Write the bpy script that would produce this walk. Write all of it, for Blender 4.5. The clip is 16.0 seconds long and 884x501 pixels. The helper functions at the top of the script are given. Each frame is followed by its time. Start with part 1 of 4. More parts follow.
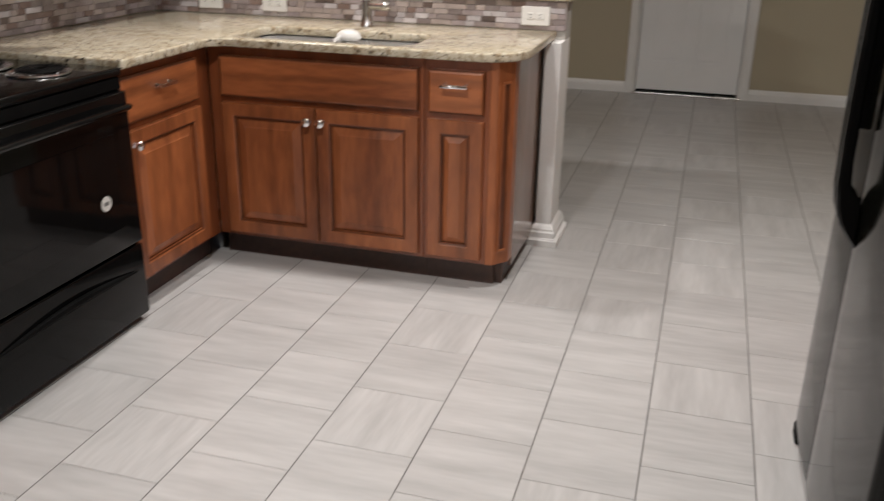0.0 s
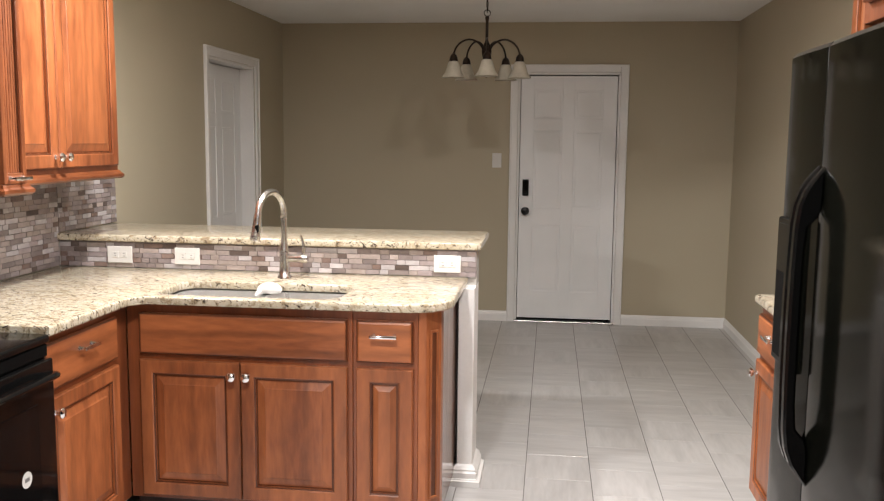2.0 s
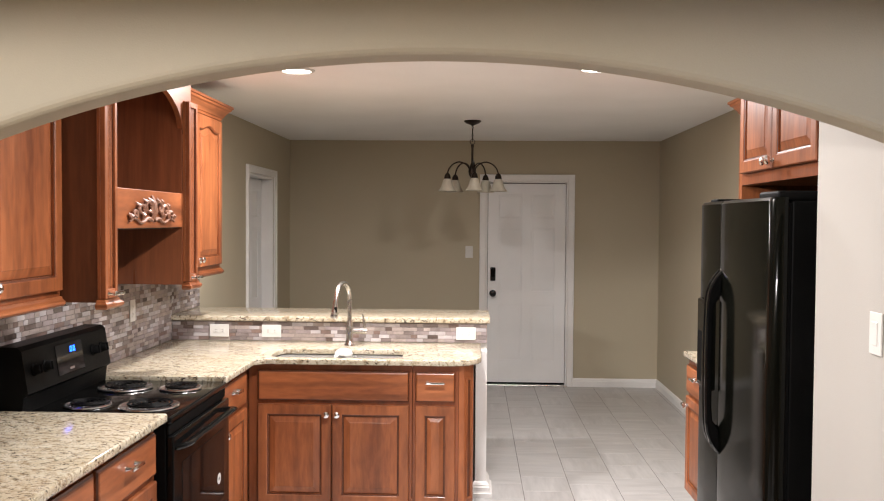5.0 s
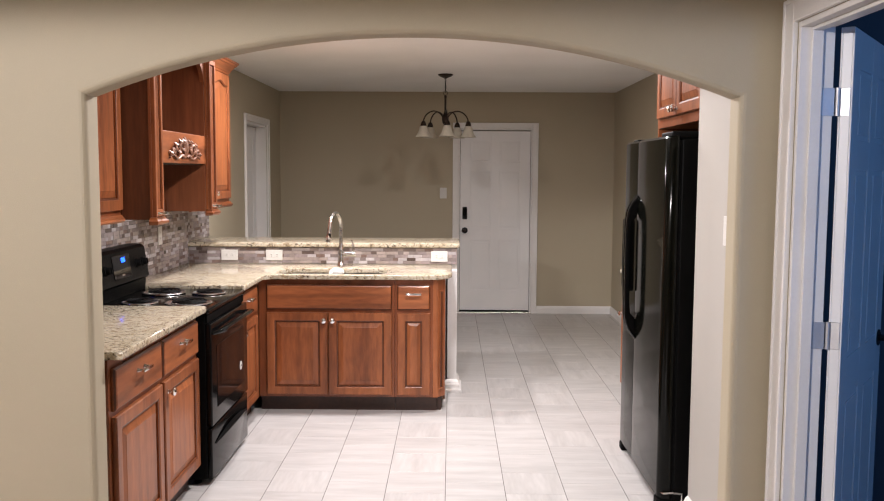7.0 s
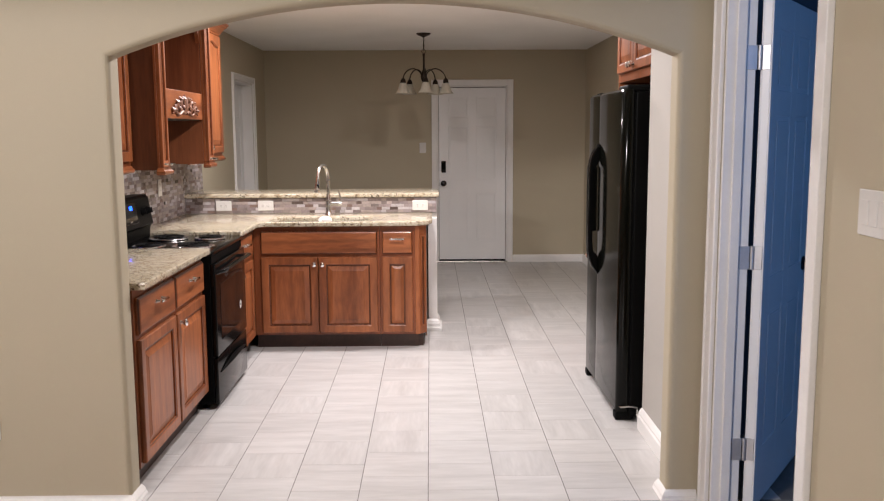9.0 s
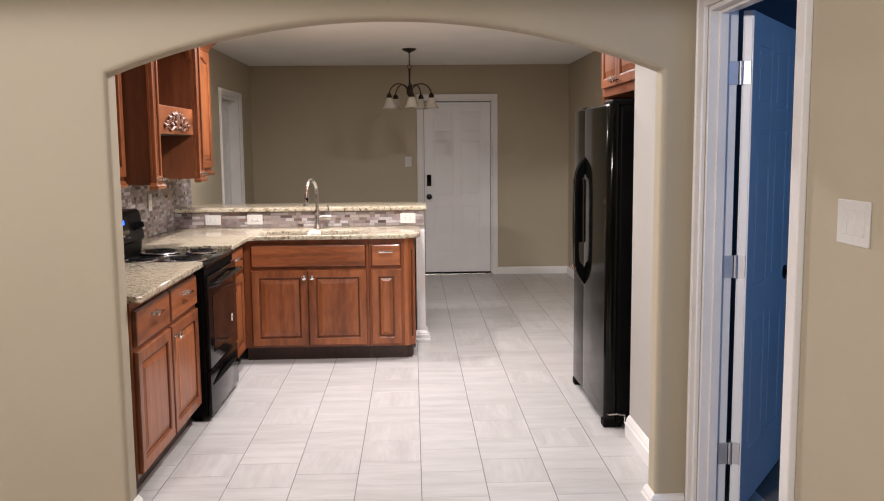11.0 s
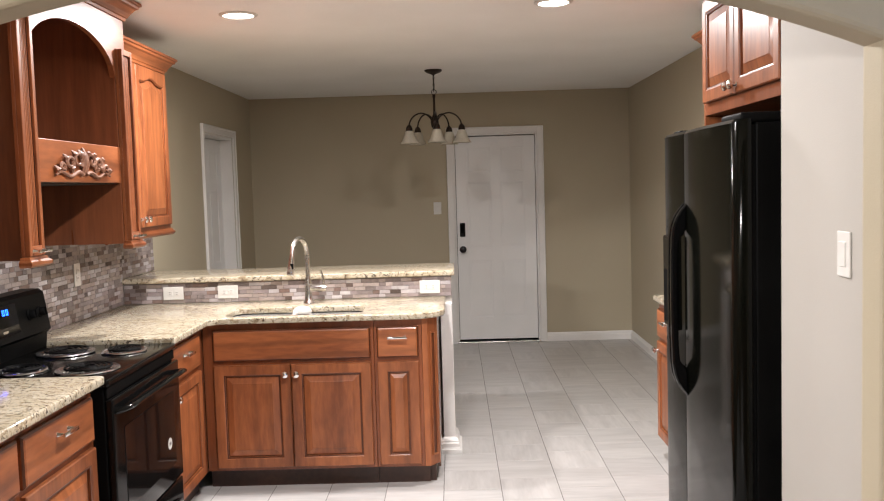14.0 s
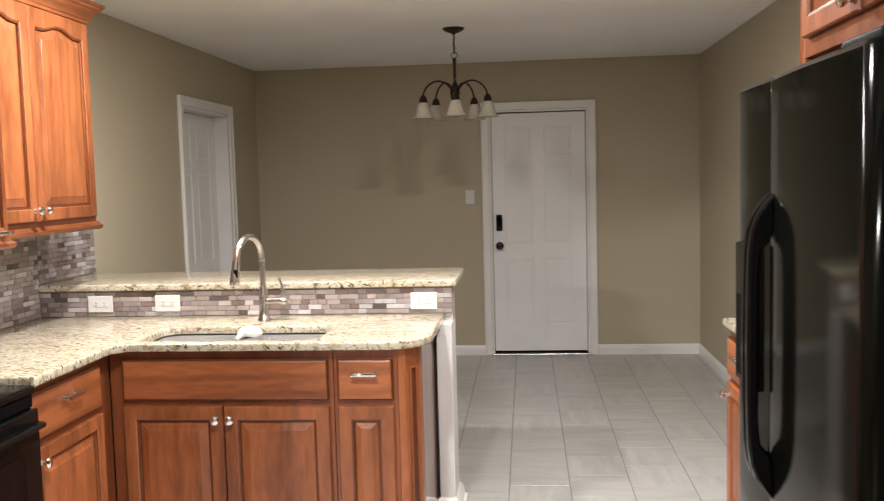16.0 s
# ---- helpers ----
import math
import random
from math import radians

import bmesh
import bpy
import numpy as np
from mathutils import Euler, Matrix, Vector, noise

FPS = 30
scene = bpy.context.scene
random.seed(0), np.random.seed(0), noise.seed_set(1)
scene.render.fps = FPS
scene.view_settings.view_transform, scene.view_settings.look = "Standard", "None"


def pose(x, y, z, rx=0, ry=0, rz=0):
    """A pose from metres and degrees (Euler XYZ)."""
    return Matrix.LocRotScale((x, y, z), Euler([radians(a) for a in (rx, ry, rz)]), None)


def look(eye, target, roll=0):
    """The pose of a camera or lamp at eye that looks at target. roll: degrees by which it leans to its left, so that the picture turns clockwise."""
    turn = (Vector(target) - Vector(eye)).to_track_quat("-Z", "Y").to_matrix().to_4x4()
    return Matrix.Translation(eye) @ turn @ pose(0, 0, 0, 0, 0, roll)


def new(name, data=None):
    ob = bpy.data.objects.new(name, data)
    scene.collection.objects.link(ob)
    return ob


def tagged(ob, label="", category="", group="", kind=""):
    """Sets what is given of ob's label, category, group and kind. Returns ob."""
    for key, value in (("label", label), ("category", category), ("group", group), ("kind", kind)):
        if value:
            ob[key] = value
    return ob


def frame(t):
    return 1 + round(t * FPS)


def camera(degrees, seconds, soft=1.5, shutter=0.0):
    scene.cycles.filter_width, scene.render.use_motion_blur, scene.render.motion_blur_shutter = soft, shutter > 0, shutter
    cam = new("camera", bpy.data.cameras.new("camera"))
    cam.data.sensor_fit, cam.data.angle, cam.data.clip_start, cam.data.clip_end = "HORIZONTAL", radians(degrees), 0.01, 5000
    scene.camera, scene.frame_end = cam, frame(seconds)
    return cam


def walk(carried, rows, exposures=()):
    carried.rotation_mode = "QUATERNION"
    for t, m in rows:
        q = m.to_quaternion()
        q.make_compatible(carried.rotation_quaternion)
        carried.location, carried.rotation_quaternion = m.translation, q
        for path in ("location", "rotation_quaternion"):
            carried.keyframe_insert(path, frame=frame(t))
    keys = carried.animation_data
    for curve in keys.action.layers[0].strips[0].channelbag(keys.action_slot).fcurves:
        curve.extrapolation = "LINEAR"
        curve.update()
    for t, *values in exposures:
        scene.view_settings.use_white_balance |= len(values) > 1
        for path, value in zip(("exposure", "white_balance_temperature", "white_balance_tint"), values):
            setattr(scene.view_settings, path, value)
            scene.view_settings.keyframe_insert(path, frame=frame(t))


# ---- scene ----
cam = camera(53.2, 16.0, soft=1.1, shutter=0.25)
PATH = [
    (0, (-0.358, 0.597, 1.389), (-0.878, 2.384, 0.656), 0.9),
    (0.5, (-0.392, 0.541, 1.417), (-0.608, 2.445, 0.846), 1.0),
    (1, (-0.412, 0.451, 1.469), (-0.584, 2.406, 1.084), 1.5),
    (1.5, (-0.49, 0.465, 1.48), (-0.701, 2.431, 1.174), 1.2),
    (2, (-0.609, 0.505, 1.498), (-0.849, 2.475, 1.249), 0.6),
    (2.5, (-0.722, 0.301, 1.524), (-0.951, 2.281, 1.355), 0.7),
    (3, (-0.767, 0.01, 1.558), (-0.924, 1.998, 1.406), 0.8),
    (3.5, (-0.753, -0.29, 1.586), (-0.877, 1.702, 1.467), 1.0),
    (4, (-0.842, -0.553, 1.625), (-0.969, 1.442, 1.553), 0.9),
    (4.2, (-0.897, -0.645, 1.64), (-1.001, 1.352, 1.578), 0.8),
    (6.3, (-1.032, -1.677, 1.586), (-1.077, 0.321, 1.488), 0.1),
    (6.5, (-1.003, -1.783, 1.568), (-1.033, 0.214, 1.458), 0.1),
    (7, (-0.963, -1.99, 1.556), (-0.983, 0.003, 1.381), 0.3),
    (7.5, (-0.988, -2.118, 1.547), (-1.007, -0.127, 1.363), 0.3),
    (8, (-1.031, -2.237, 1.537), (-1.049, -0.247, 1.34), -0.3),
    (8.5, (-1.023, -2.363, 1.533), (-1.02, -0.375, 1.318), -0.6),
    (9, (-0.964, -2.473, 1.52), (-0.939, -0.491, 1.253), -0.3),
    (9.2, (-0.929, -2.536, 1.507), (-0.915, -0.556, 1.225), -0.1),
    (11.3, (-1.01, -2.556, 1.531), (-0.939, -0.57, 1.309), -0.5),
    (11.5, (-0.966, -2.442, 1.543), (-0.895, -0.455, 1.332), -0.4),
    (12, (-0.897, -2.192, 1.533), (-0.834, -0.202, 1.343), -0.4),
    (12.5, (-0.923, -1.861, 1.539), (-0.873, 0.129, 1.342), -0.7),
    (13, (-0.917, -1.527, 1.522), (-0.872, 0.463, 1.334), -1.7),
    (13.5, (-0.87, -1.169, 1.547), (-0.831, 0.825, 1.388), -1.6),
    (14, (-0.893, -0.831, 1.538), (-0.922, 1.164, 1.395), -1.7),
    (14.5, (-0.868, -0.502, 1.529), (-0.9, 1.493, 1.393), -2.4),
    (15, (-0.709, -0.201, 1.519), (-0.734, 1.794, 1.385), -0.6),
    (15.5, (-0.625, 0.091, 1.496), (-0.663, 2.082, 1.319), -0.6),
    (16, (-0.584, 0.414, 1.506), (-0.776, 2.398, 1.341), -1.5),
]
EXPOSURES = [(0.0, -0.58, 6500, 10.0), (0.5, -0.29, 6500, 10.2), (1.0, 0.05, 6500, 10.3), (1.6, 0.32, 6500, 10.5), (3.0, 0.30, 6500, 11.0), (4.0, 0.47, 6500, 11.0), (6.5, 0.28, 6500, 16.0), (9.0, 0.10, 6500, 16.0), (12.5, 0.08, 6500, 14.0), (13.5, 0.08, 6500, 12.5), (14.0, 0.30, 6500, 12.0), (16.0, 0.34, 6500, 9.0)]
walk(cam, [(t, look(eye, target, roll)) for t, eye, target, roll in PATH], EXPOSURES)

# ---- world and light ----
world = bpy.data.worlds.new("night_sky")
world.use_nodes = True
scene.world = world
bg = world.node_tree.nodes["Background"]
bg.inputs["Color"].default_value = (0.05, 0.09, 0.22, 1)
bg.inputs["Strength"].default_value = 0.3

FAR_WATTS, NEAR_WATTS, HALL_WATTS, DUSK_WATTS = 40.0, 46.0, 128.0, 22.0
CANS = [(-1.955, 3.70), (-0.368, 3.64), (-1.16, 2.06)]
HALL_LAMP = (-3.45, -2.75, 2.30)


def downlight_lamp(x, y, watts, spread):
    data = bpy.data.lights.new("downlight_lamp", "AREA")
    data.shape, data.size, data.energy, data.color = "DISK", 0.15, watts, WHITE
    data.spread = radians(spread)
    new("downlight_lamp", data).matrix_world = pose(x, y, ZC - 0.012)


ZC = 2.44                                     # ceiling
WHITE = (1.0, 0.965, 0.94)
for x, y in CANS:
    downlight_lamp(x, y, *((FAR_WATTS, 180) if y > 3 else (NEAR_WATTS, 168)))
# Unseen fill light added in the hall, aimed at the arch wall.
hall_fill = bpy.data.lights.new("hall_fill", "AREA")
hall_fill.shape, hall_fill.size, hall_fill.size_y = "RECTANGLE", 0.60, 0.034
hall_fill.energy, hall_fill.color = HALL_WATTS, WHITE
new("hall_fill", hall_fill).matrix_world = look(HALL_LAMP, (-0.9, 1.02, 1.45))
# dusk light in the window of the side room
dusk = bpy.data.lights.new("window_light", "AREA")
dusk.shape, dusk.size, dusk.size_y, dusk.energy, dusk.color = "RECTANGLE", 1.1, 1.3, DUSK_WATTS, (0.13, 0.37, 0.86)
new("window_light", dusk).matrix_world = look((1.7, -1.36, 1.5), (1.3, 1.0, 1.3))

# ---- materials ----


def material(name, a, b, rough=0.5, metal=0.0, scale=6.0, stretch=(1, 1, 1), fine=60.0, bump=0.02, coat=0.0, rvar=0.08, dist=0.004, rnd=0.0, spec=None, gmix=0.45):
    """A principled material that runs between colours a and b by a broad and a fine noise."""
    m = bpy.data.materials.new(name)
    m.use_nodes = True
    n, l = m.node_tree.nodes, m.node_tree.links
    p = n["Principled BSDF"]
    co = n.new("ShaderNodeTexCoord")
    mp = n.new("ShaderNodeMapping")
    mp.inputs["Scale"].default_value = stretch
    l.new(co.outputs["Object"], mp.inputs["Vector"])
    vec = mp.outputs["Vector"]
    info = n.new("ShaderNodeObjectInfo")
    if rnd:
        off = n.new("ShaderNodeVectorMath")
        off.operation = "MULTIPLY_ADD"
        l.new(info.outputs["Random"], off.inputs[0])
        off.inputs[1].default_value = (37.0, 53.0, 71.0)
        l.new(vec, off.inputs[2])
        vec = off.outputs[0]
    broad, grain = n.new("ShaderNodeTexNoise"), n.new("ShaderNodeTexNoise")
    for t, s, d in ((broad, scale, 4.0), (grain, fine, 3.0)):
        t.inputs["Scale"].default_value, t.inputs["Detail"].default_value = s, d
        l.new(vec, t.inputs["Vector"])
    mix = n.new("ShaderNodeMath")
    mix.operation = "MULTIPLY_ADD"
    l.new(grain.outputs["Fac"], mix.inputs[0])
    mix.inputs[1].default_value = gmix
    l.new(broad.outputs["Fac"], mix.inputs[2])
    ramp = n.new("ShaderNodeValToRGB")
    ramp.color_ramp.elements[0].position, ramp.color_ramp.elements[1].position = 0.275 + gmix / 2, 0.725 + gmix / 2
    ramp.color_ramp.elements[0].color, ramp.color_ramp.elements[1].color = (*a, 1), (*b, 1)
    l.new(mix.outputs[0], ramp.inputs["Fac"])
    colour = ramp.outputs["Color"]
    if rnd:
        hsv = n.new("ShaderNodeHueSaturation")
        mr = n.new("ShaderNodeMapRange")
        mr.inputs["To Min"].default_value, mr.inputs["To Max"].default_value = 1 - rnd, 1 + rnd
        l.new(info.outputs["Random"], mr.inputs["Value"])
        l.new(mr.outputs["Result"], hsv.inputs["Value"])
        l.new(colour, hsv.inputs["Color"])
        colour = hsv.outputs["Color"]
    l.new(colour, p.inputs["Base Color"])
    rr = n.new("ShaderNodeMapRange")
    rr.inputs["To Min"].default_value, rr.inputs["To Max"].default_value = max(0.02, rough - rvar), rough + rvar
    l.new(broad.outputs["Fac"], rr.inputs["Value"])
    l.new(rr.outputs["Result"], p.inputs["Roughness"])
    p.inputs["Metallic"].default_value = metal
    p.inputs["Coat Weight"].default_value = coat
    p.inputs["Coat Roughness"].default_value = 0.12
    if spec is not None:
        p.inputs["Specular IOR Level"].default_value = spec
    if bump:
        bp = n.new("ShaderNodeBump")
        bp.inputs["Strength"].default_value, bp.inputs["Distance"].default_value = min(1.0, bump * 10), dist
        l.new(grain.outputs["Fac"], bp.inputs["Height"])
        l.new(bp.outputs["Normal"], p.inputs["Normal"])
    return m


def glow(name, colour, strength):
    m = bpy.data.materials.new(name)
    m.use_nodes = True
    p = m.node_tree.nodes["Principled BSDF"]
    p.inputs["Base Color"].default_value = (*colour, 1)
    p.inputs["Emission Color"].default_value = (*colour, 1)
    p.inputs["Emission Strength"].default_value = strength
    return m


def granite_material():
    m = bpy.data.materials.new("granite")
    m.use_nodes = True
    n, l = m.node_tree.nodes, m.node_tree.links
    p = n["Principled BSDF"]
    co = n.new("ShaderNodeTexCoord")
    mp = n.new("ShaderNodeMapping")
    mp.inputs["Rotation"].default_value = (0, 0, 0.6)
    mp.inputs["Scale"].default_value = (1.0, 1.9, 1.2)
    l.new(co.outputs["Object"], mp.inputs["Vector"])

    def layer(scale, lo, hi, detail=5.0, rough=0.6):
        t, r = n.new("ShaderNodeTexNoise"), n.new("ShaderNodeMapRange")
        t.inputs["Scale"].default_value, t.inputs["Detail"].default_value, t.inputs["Roughness"].default_value = scale, detail, rough
        t.inputs["Distortion"].default_value = 0.6
        l.new(mp.outputs["Vector"], t.inputs["Vector"])
        r.inputs["From Min"].default_value, r.inputs["From Max"].default_value = lo, hi
        l.new(t.outputs["Fac"], r.inputs["Value"])
        return r.outputs["Result"]

    colour = None
    for fac, tint in ((layer(9, 0.35, 0.65), (0.45, 0.385, 0.27)), (layer(34, 0.52, 0.60), (0.30, 0.235, 0.15)),
                      (layer(90, 0.58, 0.66), (0.64, 0.60, 0.52)), (layer(46, 0.585, 0.63), (0.055, 0.042, 0.032)), (layer(80, 0.60, 0.64), (0.09, 0.07, 0.05))):
        mx = n.new("ShaderNodeMix")
        mx.data_type = "RGBA"
        l.new(fac, mx.inputs[0])
        if colour is None:
            mx.inputs[6].default_value = (0.555, 0.505, 0.395, 1)
        else:
            l.new(colour, mx.inputs[6])
        mx.inputs[7].default_value = (*tint, 1)
        colour = mx.outputs[2]
    l.new(colour, p.inputs["Base Color"])
    p.inputs["Roughness"].default_value = 0.14
    return m


def oak_material(name, vertical):
    """Red-brown stained wood; the grain runs along local z or local x."""
    s = (5.0, 5.0, 1.0) if vertical else (1.0, 5.0, 5.0)
    m = material(name, (0.150, 0.042, 0.0145), (0.375, 0.121, 0.041), rough=0.38, scale=1.1, stretch=s, fine=11.0, bump=0.012, coat=0.09, rnd=0.10, gmix=0.45)
    n, l = m.node_tree.nodes, m.node_tree.links
    p = n["Principled BSDF"]
    colour = p.inputs["Base Color"].links[0].from_socket
    co, info, at = n.new("ShaderNodeTexCoord"), n.new("ShaderNodeObjectInfo"), n.new("ShaderNodeVectorMath")
    at.operation = "MULTIPLY_ADD"
    l.new(info.outputs["Random"], at.inputs[0])
    at.inputs[1].default_value = (3.1, 5.3, 7.7)
    l.new(co.outputs["Object"], at.inputs[2])
    mp = n.new("ShaderNodeMapping")
    mp.inputs["Scale"].default_value = (1, 1, 0.16) if vertical else (0.16, 1, 1)
    l.new(at.outputs[0], mp.inputs["Vector"])
    rings = n.new("ShaderNodeTexWave")
    rings.wave_type, rings.bands_direction = "BANDS", "X" if vertical else "Z"
    for key, value in (("Scale", 3.2), ("Distortion", 14.0), ("Detail", 2.5), ("Detail Scale", 0.55), ("Detail Roughness", 0.6)):
        rings.inputs[key].default_value = value
    l.new(mp.outputs["Vector"], rings.inputs["Vector"])
    soft = n.new("ShaderNodeMapRange")
    soft.inputs["From Max"].default_value = 0.55
    soft.inputs["To Min"].default_value = 0.86 if vertical else 0.74
    soft.inputs["To Max"].default_value = 1.04
    l.new(rings.outputs["Fac"], soft.inputs["Value"])
    hsv = n.new("ShaderNodeHueSaturation")
    l.new(soft.outputs["Result"], hsv.inputs["Value"])
    l.new(colour, hsv.inputs["Color"])
    l.new(hsv.outputs["Color"], p.inputs["Base Color"])
    return m


PAINT = material("khaki_paint", (0.415, 0.365, 0.262), (0.44, 0.387, 0.281), rough=0.62, scale=1.5, fine=260, bump=0.03, dist=0.0015, rvar=0.05)
PALE = material("pale_wall_paint", (0.385, 0.365, 0.332), (0.41, 0.39, 0.358), rough=0.6, scale=1.5, fine=260, bump=0.03, dist=0.0015, rvar=0.05)
CEIL = material("white_ceiling", (0.82, 0.81, 0.785), (0.87, 0.86, 0.84), rough=0.85, scale=2, fine=130, bump=0.06, dist=0.003)
TRIM = material("white_gloss_paint", (0.74, 0.73, 0.71), (0.80, 0.79, 0.77), rough=0.35, scale=4, fine=90, bump=0.008)
DOORW = material("white_door_paint", (0.78, 0.79, 0.79), (0.84, 0.84, 0.84), rough=0.42, scale=3, fine=120, bump=0.012)
WOOD_V = oak_material("stained_wood_upright", True)
WOOD_H = oak_material("stained_wood_level", False)
FRAME = material("dark_stained_frame", (0.13, 0.034, 0.011), (0.25, 0.070, 0.022), rough=0.36, scale=1.2, stretch=(11, 11, 1.0), fine=8, bump=0.01, coat=0.25)
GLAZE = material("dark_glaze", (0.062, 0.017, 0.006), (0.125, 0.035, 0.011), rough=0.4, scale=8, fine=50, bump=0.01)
KICK = material("dark_kick_board", (0.028, 0.012, 0.008), (0.062, 0.028, 0.017), rough=0.5, scale=5, fine=40)
PANEL = material("brown_end_panel", (0.12, 0.060, 0.036), (0.19, 0.095, 0.058), rough=0.24, scale=0.9, stretch=(20, 20, 1.5), fine=5, bump=0.004, coat=0.3)
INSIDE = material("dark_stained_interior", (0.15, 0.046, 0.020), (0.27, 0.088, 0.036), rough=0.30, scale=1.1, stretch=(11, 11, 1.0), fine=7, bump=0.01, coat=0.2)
# Hood wood darkened: shade under grazing light is put into the colour.
SIDESHADE = material("shaded_wood_side", (0.075, 0.023, 0.009), (0.15, 0.048, 0.018), rough=0.40, scale=1.1, stretch=(9, 9, 1.0), fine=8, bump=0.01, coat=0.08)
# Hood liner; also colours the sheets standing in for shade below the mantel.
HOODBOX = material("dark_liner_and_shade", (0.016, 0.010, 0.008), (0.03, 0.018, 0.012), rough=0.5, scale=5)
GRANITE = granite_material()
TILE = material("floor_tile", (0.405, 0.395, 0.385), (0.525, 0.512, 0.50), rough=0.30, scale=1.7, stretch=(1.3, 9.0, 1.0), fine=7, bump=0.004, rvar=0.015, rnd=0.03)
TILE_X = material("floor_tile_turned", (0.405, 0.395, 0.385), (0.525, 0.512, 0.50), rough=0.30, scale=1.7, stretch=(9.0, 1.3, 1.0), fine=7, bump=0.004, rvar=0.015, rnd=0.03)
GROUT = material("grey_grout", (0.13, 0.122, 0.115), (0.20, 0.19, 0.18), rough=0.9, scale=8, fine=200, bump=0.04)
PLANK = material("brown_plank", (0.085, 0.040, 0.020), (0.18, 0.088, 0.046), rough=0.38, scale=1.2, stretch=(14, 1.2, 14), fine=6, bump=0.01, rnd=0.12)
BLACK = material("black_enamel", (0.0025, 0.0025, 0.0025), (0.0045, 0.0045, 0.0045), rough=0.10, scale=3, fine=400, bump=0.004, rvar=0.03, dist=0.0006, spec=0.17)
FRIDGE = material("black_gloss_steel", (0.0020, 0.0022, 0.0016), (0.0034, 0.0036, 0.0026), rough=0.095, scale=2, fine=500, bump=0.003, rvar=0.02, dist=0.0003, spec=0.14)
SIDEBLK = material("black_textured_steel", (0.003, 0.003, 0.003), (0.006, 0.006, 0.006), rough=0.40, scale=3, fine=300, bump=0.05, dist=0.001, spec=0.05)
GLASSBLK = material("black_oven_glass", (0.003, 0.003, 0.003), (0.005, 0.0045, 0.0045), rough=0.05, scale=3, bump=0, rvar=0.01, spec=0.2)
RUBBER = material("black_rubber", (0.003, 0.003, 0.003), (0.006, 0.006, 0.006), rough=0.6, scale=6, spec=0.05)
CHROME = material("polished_chrome", (0.72, 0.72, 0.73), (0.85, 0.85, 0.86), rough=0.10, metal=1.0, scale=5, bump=0, rvar=0.05)
PAN = material("drip_pan_chrome", (0.52, 0.52, 0.52), (0.66, 0.66, 0.66), rough=0.24, metal=1.0, scale=9, bump=0)
HINGE = material("satin_hinge_metal", (0.52, 0.52, 0.53), (0.62, 0.62, 0.63), rough=0.42, metal=0.55, scale=6, fine=90, bump=0.01)
NICKEL = material("brushed_nickel", (0.55, 0.54, 0.52), (0.68, 0.67, 0.64), rough=0.26, metal=1.0, scale=4, stretch=(1, 1, 8), fine=90, bump=0.01)
STEEL = material("sink_steel", (0.68, 0.68, 0.67), (0.80, 0.80, 0.79), rough=0.30, metal=0.85, scale=3, stretch=(1, 9, 1), fine=80, bump=0.01)
BRONZE = material("oil_rubbed_bronze", (0.012, 0.008, 0.006), (0.035, 0.022, 0.014), rough=0.38, metal=0.7, scale=8, fine=60)
CARVED = material("bronzed_carving", (0.16, 0.066, 0.036), (0.29, 0.135, 0.08), rough=0.5, metal=0.1, scale=14, fine=70, coat=0.03)
SHADE = material("frosted_glass_shade", (0.47, 0.43, 0.34), (0.62, 0.58, 0.48), rough=0.5, scale=9, fine=60, bump=0.02)
SHADE.node_tree.nodes["Principled BSDF"].inputs["Transmission Weight"].default_value = 0.35
PLASTIC = material("white_plastic", (0.60, 0.59, 0.56), (0.66, 0.65, 0.62), rough=0.35, scale=6, bump=0)
SLOT = material("slot_shadow_plastic", (0.10, 0.10, 0.095), (0.16, 0.155, 0.15), rough=0.5, scale=6, bump=0)
LENS = glow("lamp_lens", (1.0, 0.93, 0.84), 9.0)
CLOCK = glow("blue_digits", (0.005, 0.05, 1.0), 14.0)
# Side room's gloom is put into this wall colour, kept very dark.
DUSKWALL = material("dusk_gloom_wall", (0.045, 0.055, 0.075), (0.06, 0.072, 0.095), rough=0.6, scale=2, fine=200, bump=0.03, dist=0.0015)
KNOBBLK = material("black_metal", (0.008, 0.008, 0.009), (0.016, 0.016, 0.017), rough=0.25, metal=0.4, scale=6)

# ---- mesh helpers ----


def box(bm, x0, x1, y0, y1, z0, z1, bevel=0.0, seg=2):
    """An edge-rounded block added to bm."""
    v = [bm.verts.new((x, y, z)) for x in (x0, x1) for y in (y0, y1) for z in (z0, z1)]
    f = [bm.faces.new([v[i] for i in q]) for q in ((0, 1, 3, 2), (4, 6, 7, 5), (0, 4, 5, 1), (2, 3, 7, 6), (0, 2, 6, 4), (1, 5, 7, 3))]
    if bevel:
        edges = list({e for g in f for e in g.edges})
        bmesh.ops.bevel(bm, geom=edges, offset=bevel, segments=seg, affect="EDGES", profile=0.5)
    return bm


def lathe(bm, profile, seg=20, m=Matrix()):
    """A turned body from (radius, height) pairs, round local z."""
    rings = []
    for r, h in profile:
        rings.append([bm.verts.new(m @ Vector((r * math.cos(2 * math.pi * k / seg), r * math.sin(2 * math.pi * k / seg), h))) for k in range(seg)])
    for a, b in zip(rings, rings[1:]):
        for k in range(seg):
            bm.faces.new((a[k], a[(k + 1) % seg], b[(k + 1) % seg], b[k]))
    if profile[0][0] > 1e-5:
        bm.faces.new(rings[0][::-1])
    if profile[-1][0] > 1e-5:
        bm.faces.new(rings[-1])
    return bm


